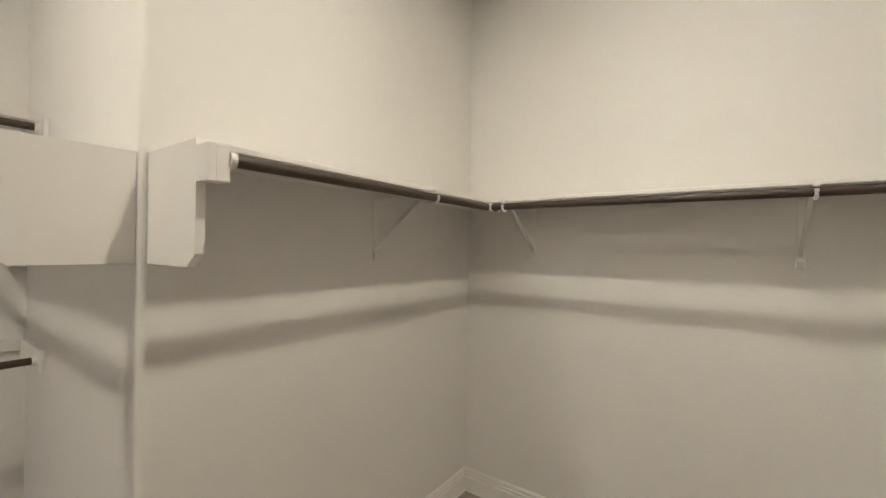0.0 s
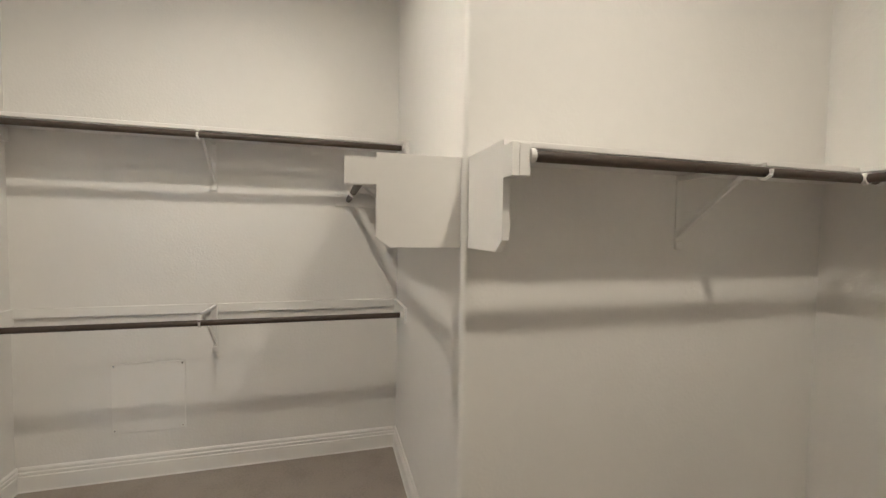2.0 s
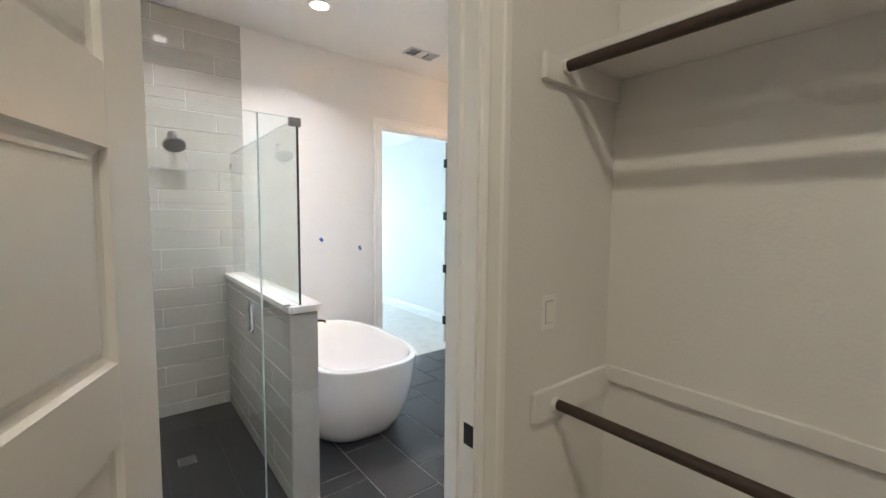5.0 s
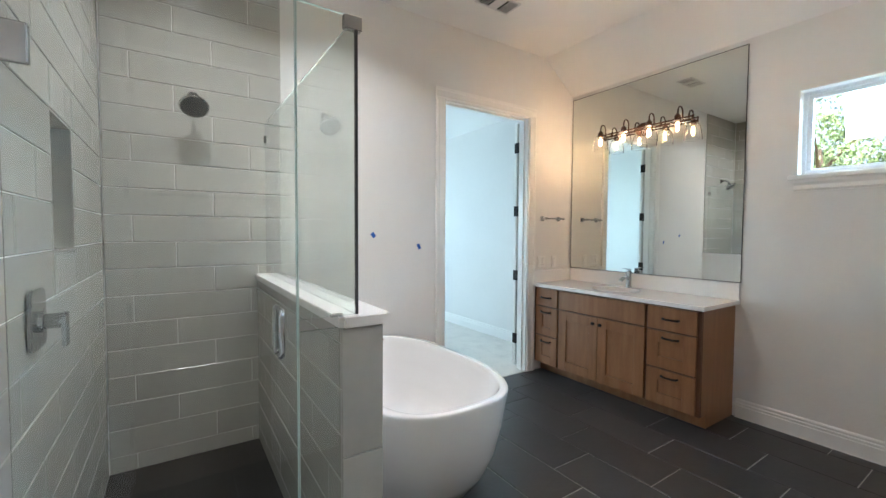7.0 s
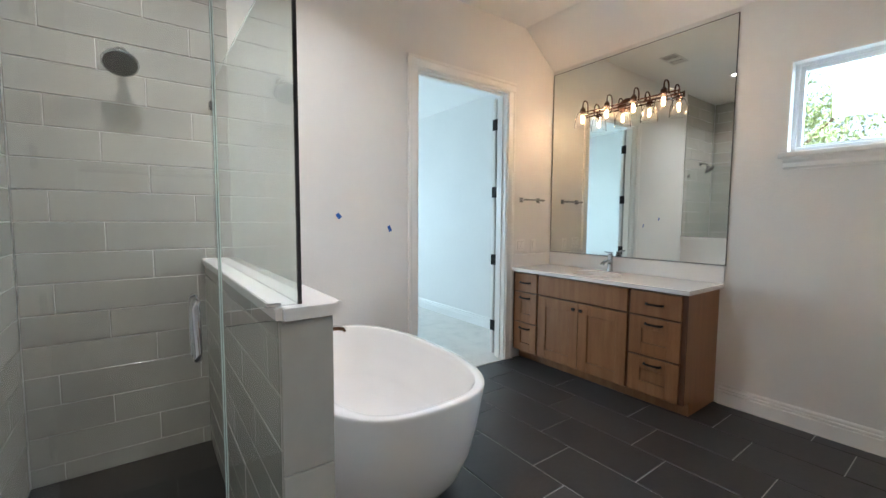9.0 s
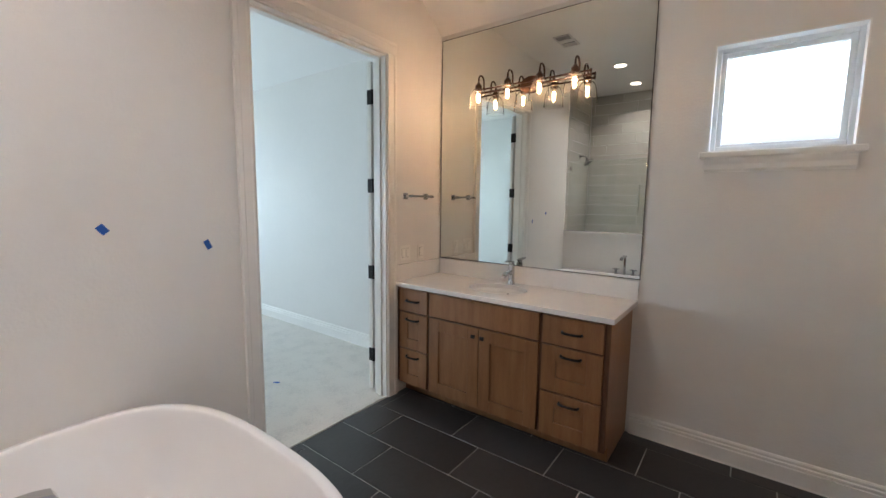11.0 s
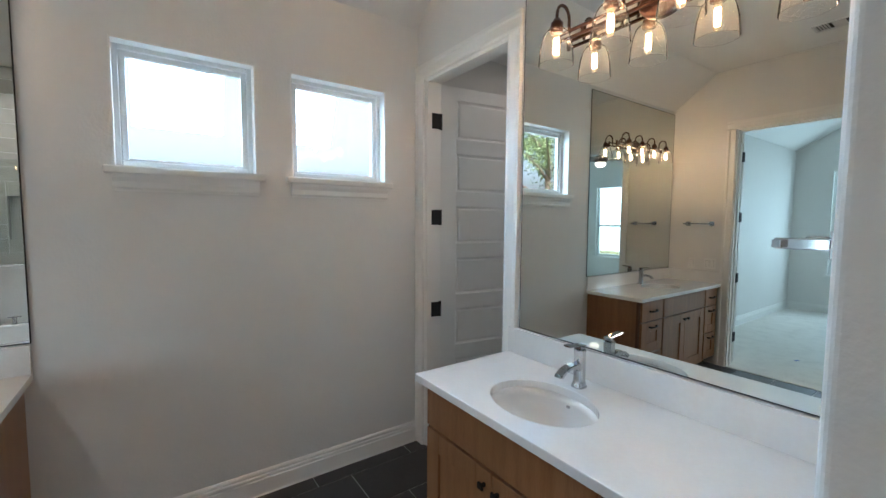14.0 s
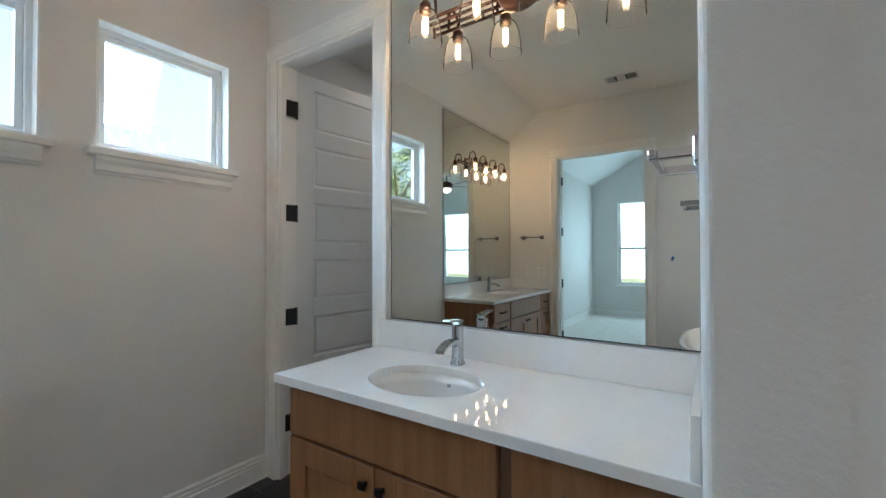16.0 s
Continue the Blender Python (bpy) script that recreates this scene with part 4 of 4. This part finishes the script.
# ---------------------------------------------------------------- shower
KX0, KX1, KY = -2.262, -2.125, -2.965
structure("wall_knee", boxes((KX0, KX1, YS, KY, 0, 1.070)), PAINT, "half-height shower wall, painted outside and tiled inside")
c = bmesh.new()
box(c, KX0 - 0.027, KX1 + 0.022, YS + 0.001, KY + 0.034, 1.072, 1.106)
es = [e for e in c.edges if abs(e.verts[0].co.z - e.verts[1].co.z) > 0.01 and e.verts[0].co.y > -3.2]
bmesh.ops.bevel(c, geom=es, offset=0.018, segments=4, affect="EDGES")
es = [e for e in c.edges if abs(e.verts[0].co.z - e.verts[1].co.z) < 1e-5]
bmesh.ops.bevel(c, geom=es, offset=0.003, segments=2, affect="EDGES")
structure("trim", c, QUARTZ, "white quartz cap on the half-height shower wall")
structure("floor_shower", boxes((KX1 + 0.001, -1.339, YS + 0.001, KY - 0.06, -0.003, 0.006)), PAN, "dark tiled shower floor")
structure("curb", boxes((KX1 + 0.001, -1.339, KY - 0.06, KY + 0.02, -0.003, 0.012), bevel=0.002), PAN, "low dark shower threshold")
D = thing("shower_drain", "small square steel shower drain in the floor", "drain")
part("grate_frame", boxes((-1.765, -1.665, -3.85, -3.75, 0.0062, 0.009), bevel=0.001), STEEL, D)
for i in range(5):
    part("slot", boxes((-1.755, -1.675, -3.838 + i * 0.018, -3.830 + i * 0.018, 0.0085, 0.0095)), DARK, D)

# glass: panel on the half wall, narrow fixed front panel, door
GT = 2.08
gx = -2.174


def glass_sheet(name, label, bm, edges):
    g = thing(name, label, "glass panel")
    p = part("sheet", bm, GLASS, g)
    p.visible_shadow = False
    for b in edges:
        e = part("polished_edge", boxes(b), GEDGE, g, "greenish polished glass edge")
        e.visible_shadow = False
    return g


def clip(parent, x, y, z, sx, sy):
    part("clip", boxes((x - sx, x + sx, y - sy, y + sy, z - 0.022, z + 0.022), bevel=0.002), STEEL, parent, "brushed steel glass clip")


t = 0.005
g = glass_sheet("glass_screen", "clear fixed glass panel on the half-height wall", boxes((gx - t, gx + t, YS + 0.004, KY - 0.012, 1.108, GT)), [(gx - t, gx + t, YS + 0.004, KY - 0.012, GT, GT + 0.0015)])
part("dark_edge", boxes((gx - t - 0.0005, gx + t + 0.0005, KY - 0.012, KY - 0.006, 1.107, GT - 0.001)), DARK, g, "dark front edge of the glass")
clip(g, gx, YS + 0.022, 1.98, 0.012, 0.020)
bm = boxes((gx + t + 0.001, -1.985, KY - 0.014, KY - 0.004, 1.108, GT), (-2.124, -1.985, KY - 0.014, KY - 0.004, 0.02, 1.070))
g = glass_sheet("glass_screen", "narrow clear fixed glass panel beside the shower door", bm, [(-1.985, -1.9825, KY - 0.0145, KY - 0.0035, 0.02, GT), (gx + t, -1.985, KY - 0.014, KY - 0.004, GT, GT + 0.0015)])
clip(g, gx + 0.012, KY - 0.012, GT - 0.02, 0.030, 0.014)
part("clip", boxes((gx + 0.05, gx + 0.09, KY - 0.018, KY, 1.1065, 1.116), bevel=0.002), STEEL, g, "brushed steel glass clip")
g = glass_sheet("shower_door", "clear frameless glass shower door with a chrome handle", boxes((-1.978, -1.348, KY - 0.014, KY - 0.004, 0.02, GT)), [(-1.9805, -1.978, KY - 0.0145, KY - 0.0035, 0.02, GT), (-1.978, -1.348, KY - 0.014, KY - 0.004, GT, GT + 0.0015)])
bm = bmesh.new()
y0 = KY - 0.009
for s in (1, -1):
    tube(bm, [(-1.925, y0 + s * d, z) for d, z in ((0.0, 1.012), (0.033, 1.011), (0.043, 1.016), (0.047, 1.027), (0.047, 1.133), (0.043, 1.144), (0.033, 1.149), (0.0, 1.148))], 0.0092, 14)
part("handle", bm, CHROME, g, "chrome D-shaped pull handle", True)
for z in (0.30, 1.80):
    part("hinge", boxes((-1.40, -1.341, KY - 0.022, KY + 0.004, z - 0.045, z + 0.045), bevel=0.003), STEEL, g, "steel glass hinge")

# shower head on its arm
S = thing("showerhead", "round chrome shower head on a wall arm", "shower head")
bm = bmesh.new()
tube(bm, [(-1.775, YS + 0.011, 2.185), (-1.775, YS + 0.06, 2.192), (-1.775, YS + 0.10, 2.175), (-1.775, YS + 0.125, 2.145)], 0.0095, 12)
part("arm", bm, CHROME, S, "", True)
bm = bmesh.new()
lathe(bm, [(0.0, 0.004), (0.03, 0.004), (0.032, 0.0), (0.0, 0.0)], 24)
bmesh.ops.transform(bm, matrix=Matrix.Translation((-1.775, YS + 0.011, 2.185)) @ Matrix.Rotation(radians(-90), 4, "X"), verts=bm.verts)
bmesh.ops.recalc_face_normals(bm, faces=bm.faces)
part("flange", bm, CHROME, S, "", True)
bm = bmesh.new()
lathe(bm, [(0.0, 0.060), (0.016, 0.060), (0.022, 0.044), (0.034, 0.034), (0.060, 0.020), (0.074, 0.008), (0.077, 0.0), (0.074, -0.006), (0.0, -0.006)], 28)
TILT_HEAD = Matrix.Translation((-1.775, YS + 0.145, 2.095)) @ Matrix.Rotation(radians(38), 4, "X")
bmesh.ops.transform(bm, matrix=TILT_HEAD, verts=bm.verts)
bmesh.ops.recalc_face_normals(bm, faces=bm.faces)
part("head", bm, CHROME, S, "", True)
bm = bmesh.new()
lathe(bm, [(0.0, -0.0075), (0.066, -0.0075), (0.069, -0.0055)], 28)
bmesh.ops.transform(bm, matrix=TILT_HEAD, verts=bm.verts)
spray = part("spray_face", bm, NOZZLE, S, "dark grey nozzle face", True)
for ring, count in ((0.018, 6), (0.036, 12), (0.055, 18)):
    for k in range(count):
        a = 2 * math.pi * k / count
        bm = bmesh.new()
        lathe(bm, [(0.0, -0.0105), (0.0022, -0.0100), (0.0028, -0.0075)], 8, (ring * math.cos(a), ring * math.sin(a), 0))
        bmesh.ops.transform(bm, matrix=TILT_HEAD, verts=bm.verts)
        part("nozzle", bm, STEEL, spray)

# valve with lever on the tiled side wall
S = thing("shower_valve", "chrome shower valve with a square lever on the tiles", "shower valve")
bm = box(bmesh.new(), -1.351, -1.341, -3.302, -3.155, 1.053, 1.221)
bmesh.ops.bevel(bm, geom=[e for e in bm.edges if abs(e.verts[0].co.x - e.verts[1].co.x) > 0.005], offset=0.030, segments=6, affect="EDGES", profile=0.5)
bmesh.ops.bevel(bm, geom=[e for e in bm.edges if all(v.co.x < -1.350 for v in e.verts)], offset=0.003, segments=2, affect="EDGES")
part("plate", bm, CHROME, S, "rounded square chrome cover plate")
bm = bmesh.new()
tube(bm, [(-1.3505, -3.228, 1.129), (-1.362, -3.228, 1.129), (-1.363, -3.228, 1.129), (-1.399, -3.228, 1.129)], [0.030, 0.029, 0.0215, 0.0215], 24)
part("stem", bm, CHROME, S)
bm = box(bmesh.new(), -1.4085, -1.399, -3.250, -3.206, 1.057, 1.152)
bmesh.ops.bevel(bm, geom=[e for e in bm.edges if abs(e.verts[0].co.x - e.verts[1].co.x) > 0.005 and e.verts[0].co.z > 1.1], offset=0.016, segments=5, affect="EDGES", profile=0.5)
part("lever", bm, CHROME, S)

# ---------------------------------------------------------------- bath tub
T = thing("bathtub", "white oval freestanding acrylic bathtub beside the half wall", "bathtub")
bm = bmesh.new()
CXT, CYT = -2.780, -3.848
prof = [(0.60, 0.0, 0.60), (0.68, 0.004, 0.665), (0.76, 0.03, 0.735), (0.85, 0.12, 0.82), (0.925, 0.25, 0.90), (0.97, 0.40, 0.955), (0.988, 0.50, 0.982), (1.0, 0.565, 1.0), (1.001, 0.576, 1.001), (0.999, 0.582, 0.9995), (0.992, 0.585, 0.994), (0.922, 0.585, 0.948), (0.914, 0.582, 0.943), (0.908, 0.574, 0.938), (0.890, 0.545, 0.922), (0.84, 0.42, 0.875), (0.78, 0.28, 0.80), (0.70, 0.18, 0.71), (0.58, 0.135, 0.58), (0.35, 0.122, 0.35), (0.02, 0.118, 0.02)]
N = 72
rings = []
for fx, z, fy in prof:
    ring = []
    for k in range(N):
        a = 2 * math.pi * k / N
        ca, sa = math.cos(a), math.sin(a)
        px = math.copysign(abs(ca) ** (2 / 2.8), ca) * 0.456 * fx
        py = math.copysign(abs(sa) ** (2 / 2.8), sa) * 0.728 * fy
        # a wider flat deck on the faucet side
        if z > 0.10 and fx < 0.96 and prof.index((fx, z, fy)) > 9 and px > 0:
            deck = 0.075 * max(0.0, 1 - (py / 0.62) ** 2) * (0.5 + 0.5 * min(1.0, z / 0.5))
            px = min(px, max(px - deck, 0.0))
        ring.append(bm.verts.new((CXT + px, CYT + py, z + 0.001)))
    rings.append(ring)
for u, v in zip(rings, rings[1:]):
    for k in range(N):
        bm.faces.new((u[k], u[(k + 1) % N], v[(k + 1) % N], v[k]))
bm.faces.new(rings[0][::-1])
bm.faces.new(rings[-1])
bmesh.ops.recalc_face_normals(bm, faces=bm.faces)
part("shell", bm, ACRYLIC, T, "", True)
bm = bmesh.new()
lathe(bm, [(0.0, 0.004), (0.022, 0.004), (0.030, 0.0)], 24, (CXT, CYT, 0.1195))
part("drain", bm, CHROME, T, "chrome tub drain", True)
part("overflow_cover", box(bmesh.new(), CXT + 0.296, CXT + 0.310, CYT - 0.03, CYT + 0.03, 0.455, 0.485, bevel=0.003), CHROME, T, "chrome overflow cover")
F = thing("tub_faucet", "chrome deck-mounted tub faucet with two lever handles", "faucet")
fx, fy, fz = CXT + 0.380, CYT + 0.135, 0.585
bm = bmesh.new()
box(bm, -0.020, 0.020, -0.016, 0.016, 0.0, 0.012, bevel=0.002)
box(bm, -0.014, 0.014, -0.012, 0.012, 0.010, 0.235, bevel=0.003)
part_m = Matrix.Translation((fx, fy, fz)) @ Matrix.Rotation(radians(180), 4, "Z")
bmesh.ops.transform(bm, matrix=part_m, verts=bm.verts)
part("column", bm, CHROME, F)
bm = bmesh.new()
prism(bm, [(-0.014, 0.247), (0.03, 0.251), (0.175, 0.237), (0.203, 0.229), (0.212, 0.211), (0.204, 0.205), (0.191, 0.216), (0.165, 0.221), (0.03, 0.229), (-0.014, 0.225)], "y", -0.017, 0.017)
bmesh.ops.transform(bm, matrix=part_m, verts=bm.verts)
part("spout", bm, CHROME, F)
for dy in (-0.105, 0.105):
    bm = bmesh.new()
    lathe(bm, [(0.0, 0.0), (0.024, 0.0), (0.024, 0.006), (0.016, 0.012), (0.014, 0.045), (0.018, 0.058), (0.018, 0.066), (0.0, 0.068)], 20, (fx, fy + dy, fz))
    box(bm, fx - 0.008, fx + 0.008, fy + dy - 0.045, fy + dy + 0.045, fz + 0.062, fz + 0.072, bevel=0.002)
    bmesh.ops.recalc_face_normals(bm, faces=bm.faces)
    part("handle", bm, CHROME, F)

# ---------------------------------------------------------------- blue tape marks
def tape(x, y, z, ang, w=0.022, h=0.042):
    bm = bmesh.new()
    box(bm, -w / 2, w / 2, 0.0, 0.0008, -h / 2, h / 2)
    bmesh.ops.transform(bm, matrix=Matrix.Translation((x, y, z)) @ Matrix.Rotation(radians(ang), 4, "Y"), verts=bm.verts)
    tagged(part("masking_tape", bm, TAPE), "small torn piece of blue masking tape on the wall", "tape", "tape marks")


tape(-2.940, YS + 0.0005, 1.360, 40, 0.030, 0.040)
tape(-3.343, YS + 0.0005, 1.268, 24, 0.026, 0.046)

bm = boxes((-0.012, 0.012, -0.025, 0.025, 0.0045, 0.006))
bmesh.ops.transform(bm, matrix=pose(-4.19, -5.466, 0, 0, 0, 35), verts=bm.verts)
tagged(part("masking_tape", bm, TAPE), "small piece of blue masking tape on the carpet", "tape", "tape marks")

# ---------------------------------------------------------------- bedroom ceiling fan
F = thing("ceiling_fan", "dark ceiling fan with a lit glass bowl in the bedroom", "ceiling fan")
bx, by = -2.96, -6.5
bm = bmesh.new()
tube(bm, [(bx, by, 3.4), (bx, by, 3.34)], 0.06, 20)
tube(bm, [(bx, by, 3.35), (bx, by, 2.77)], 0.012, 12)
part("downrod", bm, BRONZE, F)
bm = bmesh.new()
lathe(bm, [(0.0, 0.09), (0.05, 0.09), (0.11, 0.06), (0.13, 0.02), (0.12, -0.03), (0.07, -0.05), (0.0, -0.05)], 28, (bx, by, 2.70))
bmesh.ops.recalc_face_normals(bm, faces=bm.faces)
part("motor", bm, BRONZE, F, "", True)
bm = bmesh.new()
lathe(bm, [(0.085, 0.0), (0.10, -0.02), (0.085, -0.06), (0.045, -0.085), (0.0, -0.092)], 28, (bx, by, 2.65))
part("light_bowl", bm, FAN_BOWL, F, "lit white glass bowl", True)
for k in range(5):
    bm = bmesh.new()
    box(bm, 0.11, 0.66, -0.06, 0.06, -0.004, 0.004, bevel=0.002)
    bmesh.ops.transform(bm, matrix=Matrix.Translation((bx, by, 2.705)) @ Matrix.Rotation(2 * math.pi * k / 5 + 0.3, 4, "Z") @ Matrix.Rotation(radians(12), 4, "X"), verts=bm.verts)
    part("blade", bm, ROD, F)


# ---------------------------------------------------------------- trees outside
def tree(x, y, h, spread, seed):
    rng = random.Random(seed)
    tr = thing("tree", "leafy green oak tree outside the windows", "tree", "trees")
    bm = bmesh.new()
    tube(bm, [(x, y, -0.25), (x + 0.05, y, h * 0.2), (x - 0.05, y + 0.1, h * 0.45), (x, y, h * 0.7)], [0.22, 0.17, 0.12, 0.05], 10)
    for k in range(9):
        a, z = rng.uniform(0, 6.28), h * rng.uniform(0.3, 0.6)
        L = spread * rng.uniform(0.5, 0.85)
        tube(bm, [(x, y, z), (x + L * 0.5 * math.cos(a), y + L * 0.5 * math.sin(a), z + L * 0.35), (x + L * math.cos(a), y + L * math.sin(a), z + L * 0.6)], [0.07, 0.045, 0.02], 7)
    part("trunk", bm, BARK, tr)
    verts, faces = [], []
    clumps = [(x + spread * 0.8 * r * math.cos(a), y + spread * 0.8 * r * math.sin(a), h * rng.uniform(0.33, 0.95)) for a, r in ((rng.uniform(0, 6.28), rng.uniform(0.1, 1.0)) for _ in range(46))]
    for c in clumps:
        s = rng.uniform(0.35, 0.8)
        for _ in range(190):
            d = Vector((rng.gauss(0, 1), rng.gauss(0, 1), rng.gauss(0, 0.8)))
            p = Vector(c) + d * s * 0.5
            q = Euler((rng.uniform(0, 6), rng.uniform(0, 6), rng.uniform(0, 6))).to_matrix()
            w = rng.uniform(0.045, 0.09)
            i = len(verts)
            verts += [tuple(p + q @ Vector(v)) for v in ((-w, 0, 0), (0, -w * 0.5, 0.01), (w, 0, 0), (0, w * 0.5, 0.01))]
            faces.append((i, i + 1, i + 2, i + 3))
    me = bpy.data.meshes.new("crown")
    me.from_pydata(verts, [], faces)
    me.materials.append(LEAF)
    cr = new("crown", me)
    cr.parent = tr


tree(-19.5, -6.2, 6.0, 2.6, 1)
tree(-17.5, -10.5, 6.6, 3.0, 2)
tree(-15.0, -14.0, 7.0, 3.0, 3)


# ---------------------------------------------------------------- laid pieces: wall tiles, floor tiles
MESHES = {}


def tile_mesh(w, h, d, mat, chamfer=0.0022):
    key = (round(w, 3), round(h, 3), d, mat.name)
    if key not in MESHES:
        c = chamfer
        vs = [(0, 0, 0), (w, 0, 0), (w, h, 0), (0, h, 0), (0, 0, d - c), (w, 0, d - c), (w, h, d - c), (0, h, d - c), (c, c, d), (w - c, c, d), (w - c, h - c, d), (c, h - c, d)]
        fs = [(8, 9, 10, 11)] + [(k, (k + 1) % 4, 4 + (k + 1) % 4, 4 + k) for k in range(4)] + [(4 + k, 4 + (k + 1) % 4, 8 + (k + 1) % 4, 8 + k) for k in range(4)]
        me = bpy.data.meshes.new("tile")
        me.from_pydata(vs, [], fs)
        me.materials.append(mat)
        MESHES[key] = me
    return MESHES[key]


def lay(parent, m, u0, u1, v0, v1, tw, th, gap, joints, first_row, depth, mat, holes=()):
    """Lays courses of tiles on the plane m (its x and y are the surface, z the way out). joints: offset of a joint for each course, in turn."""
    k = 0
    v = first_row
    while v > v0:
        v -= th
        k -= 1
    while v < v1 - 0.004:
        a, b = max(v, v0), min(v + th, v1)
        off = joints[k % len(joints)]
        u = off - math.ceil((off - u0) / tw) * tw
        while u < u1 - 0.004:
            p, q = max(u, u0), min(u + tw, u1)
            rects = [(p, q, a, b)]
            for hu0, hu1, hv0, hv1 in holes:
                nxt = []
                for r in rects:
                    if r[0] < hu1 and r[1] > hu0 and r[2] < hv1 and r[3] > hv0:
                        nxt += [(r[0], min(r[1], hu0), r[2], r[3]), (max(r[0], hu1), r[1], r[2], r[3]), (max(r[0], hu0), min(r[1], hu1), r[2], min(r[3], hv0)), (max(r[0], hu0), min(r[1], hu1), max(r[2], hv1), r[3])]
                    else:
                        nxt.append(r)
                rects = [r for r in nxt if r[1] - r[0] > 0.006 and r[3] - r[2] > 0.006]
            for r in rects:
                w, h = r[1] - r[0] - gap, r[3] - r[2] - gap
                if w > 0.004 and h > 0.004:
                    o = new("tile", tile_mesh(w, h, depth, mat))
                    o.parent = parent
                    lean = (0, 0) if mat is SLATE else (random.uniform(-0.28, 0.28), random.uniform(-0.10, 0.10))
                    o.matrix_world = m @ Matrix.Translation((r[0] + gap / 2, r[2] + gap / 2, random.uniform(-0.0006, 0.0006))) @ pose(0, 0, 0, lean[0], lean[1], 0)
            u += tw
        v += th
        k += 1


def ob(name):
    return bpy.data.objects[name]


# grout beds, then tiles; the plane's own axes are given as columns
def plane(ox, oy, oz, ux, uy, uz, vx, vy, vz):
    U, V = Vector((ux, uy, uz)), Vector((vx, vy, vz))
    W = U.cross(V)
    return Matrix(((U.x, V.x, W.x, ox), (U.y, V.y, W.y, oy), (U.z, V.z, W.z, oz), (0, 0, 0, 1)))


SX1 = -2.124
bed_s = structure("shower_tiles_back", boxes((SX1, -1.3385, YS + 0.0005, YS + 0.007, 0.004, H - 0.002), (-2.272, SX1, YS + 0.0005, YS + 0.007, 1.1065, H - 0.002)), WGROUT, "pale grey long wall tiles with light joints in the shower")
bed_e = structure("shower_tiles_side", boxes((-1.3325, -1.3255, YS + 0.0005, NY0, 0.004, H - 0.002), (-1.3325, -1.3255, NY1, -2.93, 0.004, H - 0.002), (-1.3325, -1.3255, NY0, NY1, 0.004, NZ0), (-1.3325, -1.3255, NY0, NY1, NZ1, H - 0.002)), WGROUT, "pale grey long wall tiles with a niche in the shower")
bed_k = structure("shower_tiles_half_wall", boxes((KX1 + 0.0005, KX1 + 0.006, YS + 0.007, KY, 0.004, 1.070), (KX0, KX1 + 0.006, KY + 0.0005, KY + 0.006, 0.004, 1.070)), WGROUT, "pale grey tiles on the half-height shower wall")
ROW0 = 0.099 - 0.1525
# back wall: u runs along -x so that the plane faces +y
lay(bed_s, plane(0, YS + 0.004, 0, -1, 0, 0, 0, 0, 1), 1.341, 2.274, 0.006, H - 0.002, 0.61, 0.1525, 0.004, [1.468, 1.873, 1.675], ROW0, 0.008, WTILE, holes=[(-SX1, 2.30, 0.0, 1.1075)])
# side wall: faces -x
lay(bed_e, plane(-1.3295, 0, 0, 0, -1, 0, 0, 0, 1), 2.93, -YS - 0.012, 0.006, H - 0.002, 0.61, 0.1525, 0.004, [3.10, 3.30, 3.50], ROW0, 0.008, WTILE, holes=[(-NY1, -NY0, NZ0, NZ1)])
# half wall: inner face looks +x, end face looks +y
lay(bed_k, plane(KX1 + 0.003, 0, 0, 0, 1, 0, 0, 0, 1), YS + 0.012, KY + 0.004, 0.006, 1.070, 0.61, 0.1525, 0.004, [-3.10, -3.30, -3.50], ROW0, 0.008, WTILE)
lay(bed_k, plane(0, KY + 0.003, 0, -1, 0, 0, 0, 0, 1), -KX1 - 0.010, -KX0, 0.006, 1.070, 1.0, 0.61, 0.003, [0.0], 0.025, 0.009, WTILE)
# niche lining
N = thing("shower_niche", "recessed shower niche lined with pale tile", "niche", "", "structure")
part("lining", boxes((-1.245, -1.2355, NY0, NY1, NZ0, NZ1), (-1.335, -1.245, NY0 - 0.0, NY0 + 0.008, NZ0, NZ1), (-1.335, -1.245, NY1 - 0.008, NY1, NZ0, NZ1), (-1.338, -1.245, NY0 + 0.008, NY1 - 0.008, NZ0, NZ0 + 0.010), (-1.335, -1.245, NY0 + 0.008, NY1 - 0.008, NZ1 - 0.008, NZ1)), NICHE, N)
# floor: long side along y, every course a third further
lay(ob("floor"), plane(0, 0, -0.009, 0, -1, 0, 1, 0, 0), 0.965, -YS, XW, -1.339, 0.622, 0.3165, 0.005, [3.895, 3.69, 3.49], -4.455 - 0.3165, 0.009, SLATE, holes=[(-KY - 0.02, -YS, KX0, -1.339), (0.0, 1.655, -3.0, -1.339)])
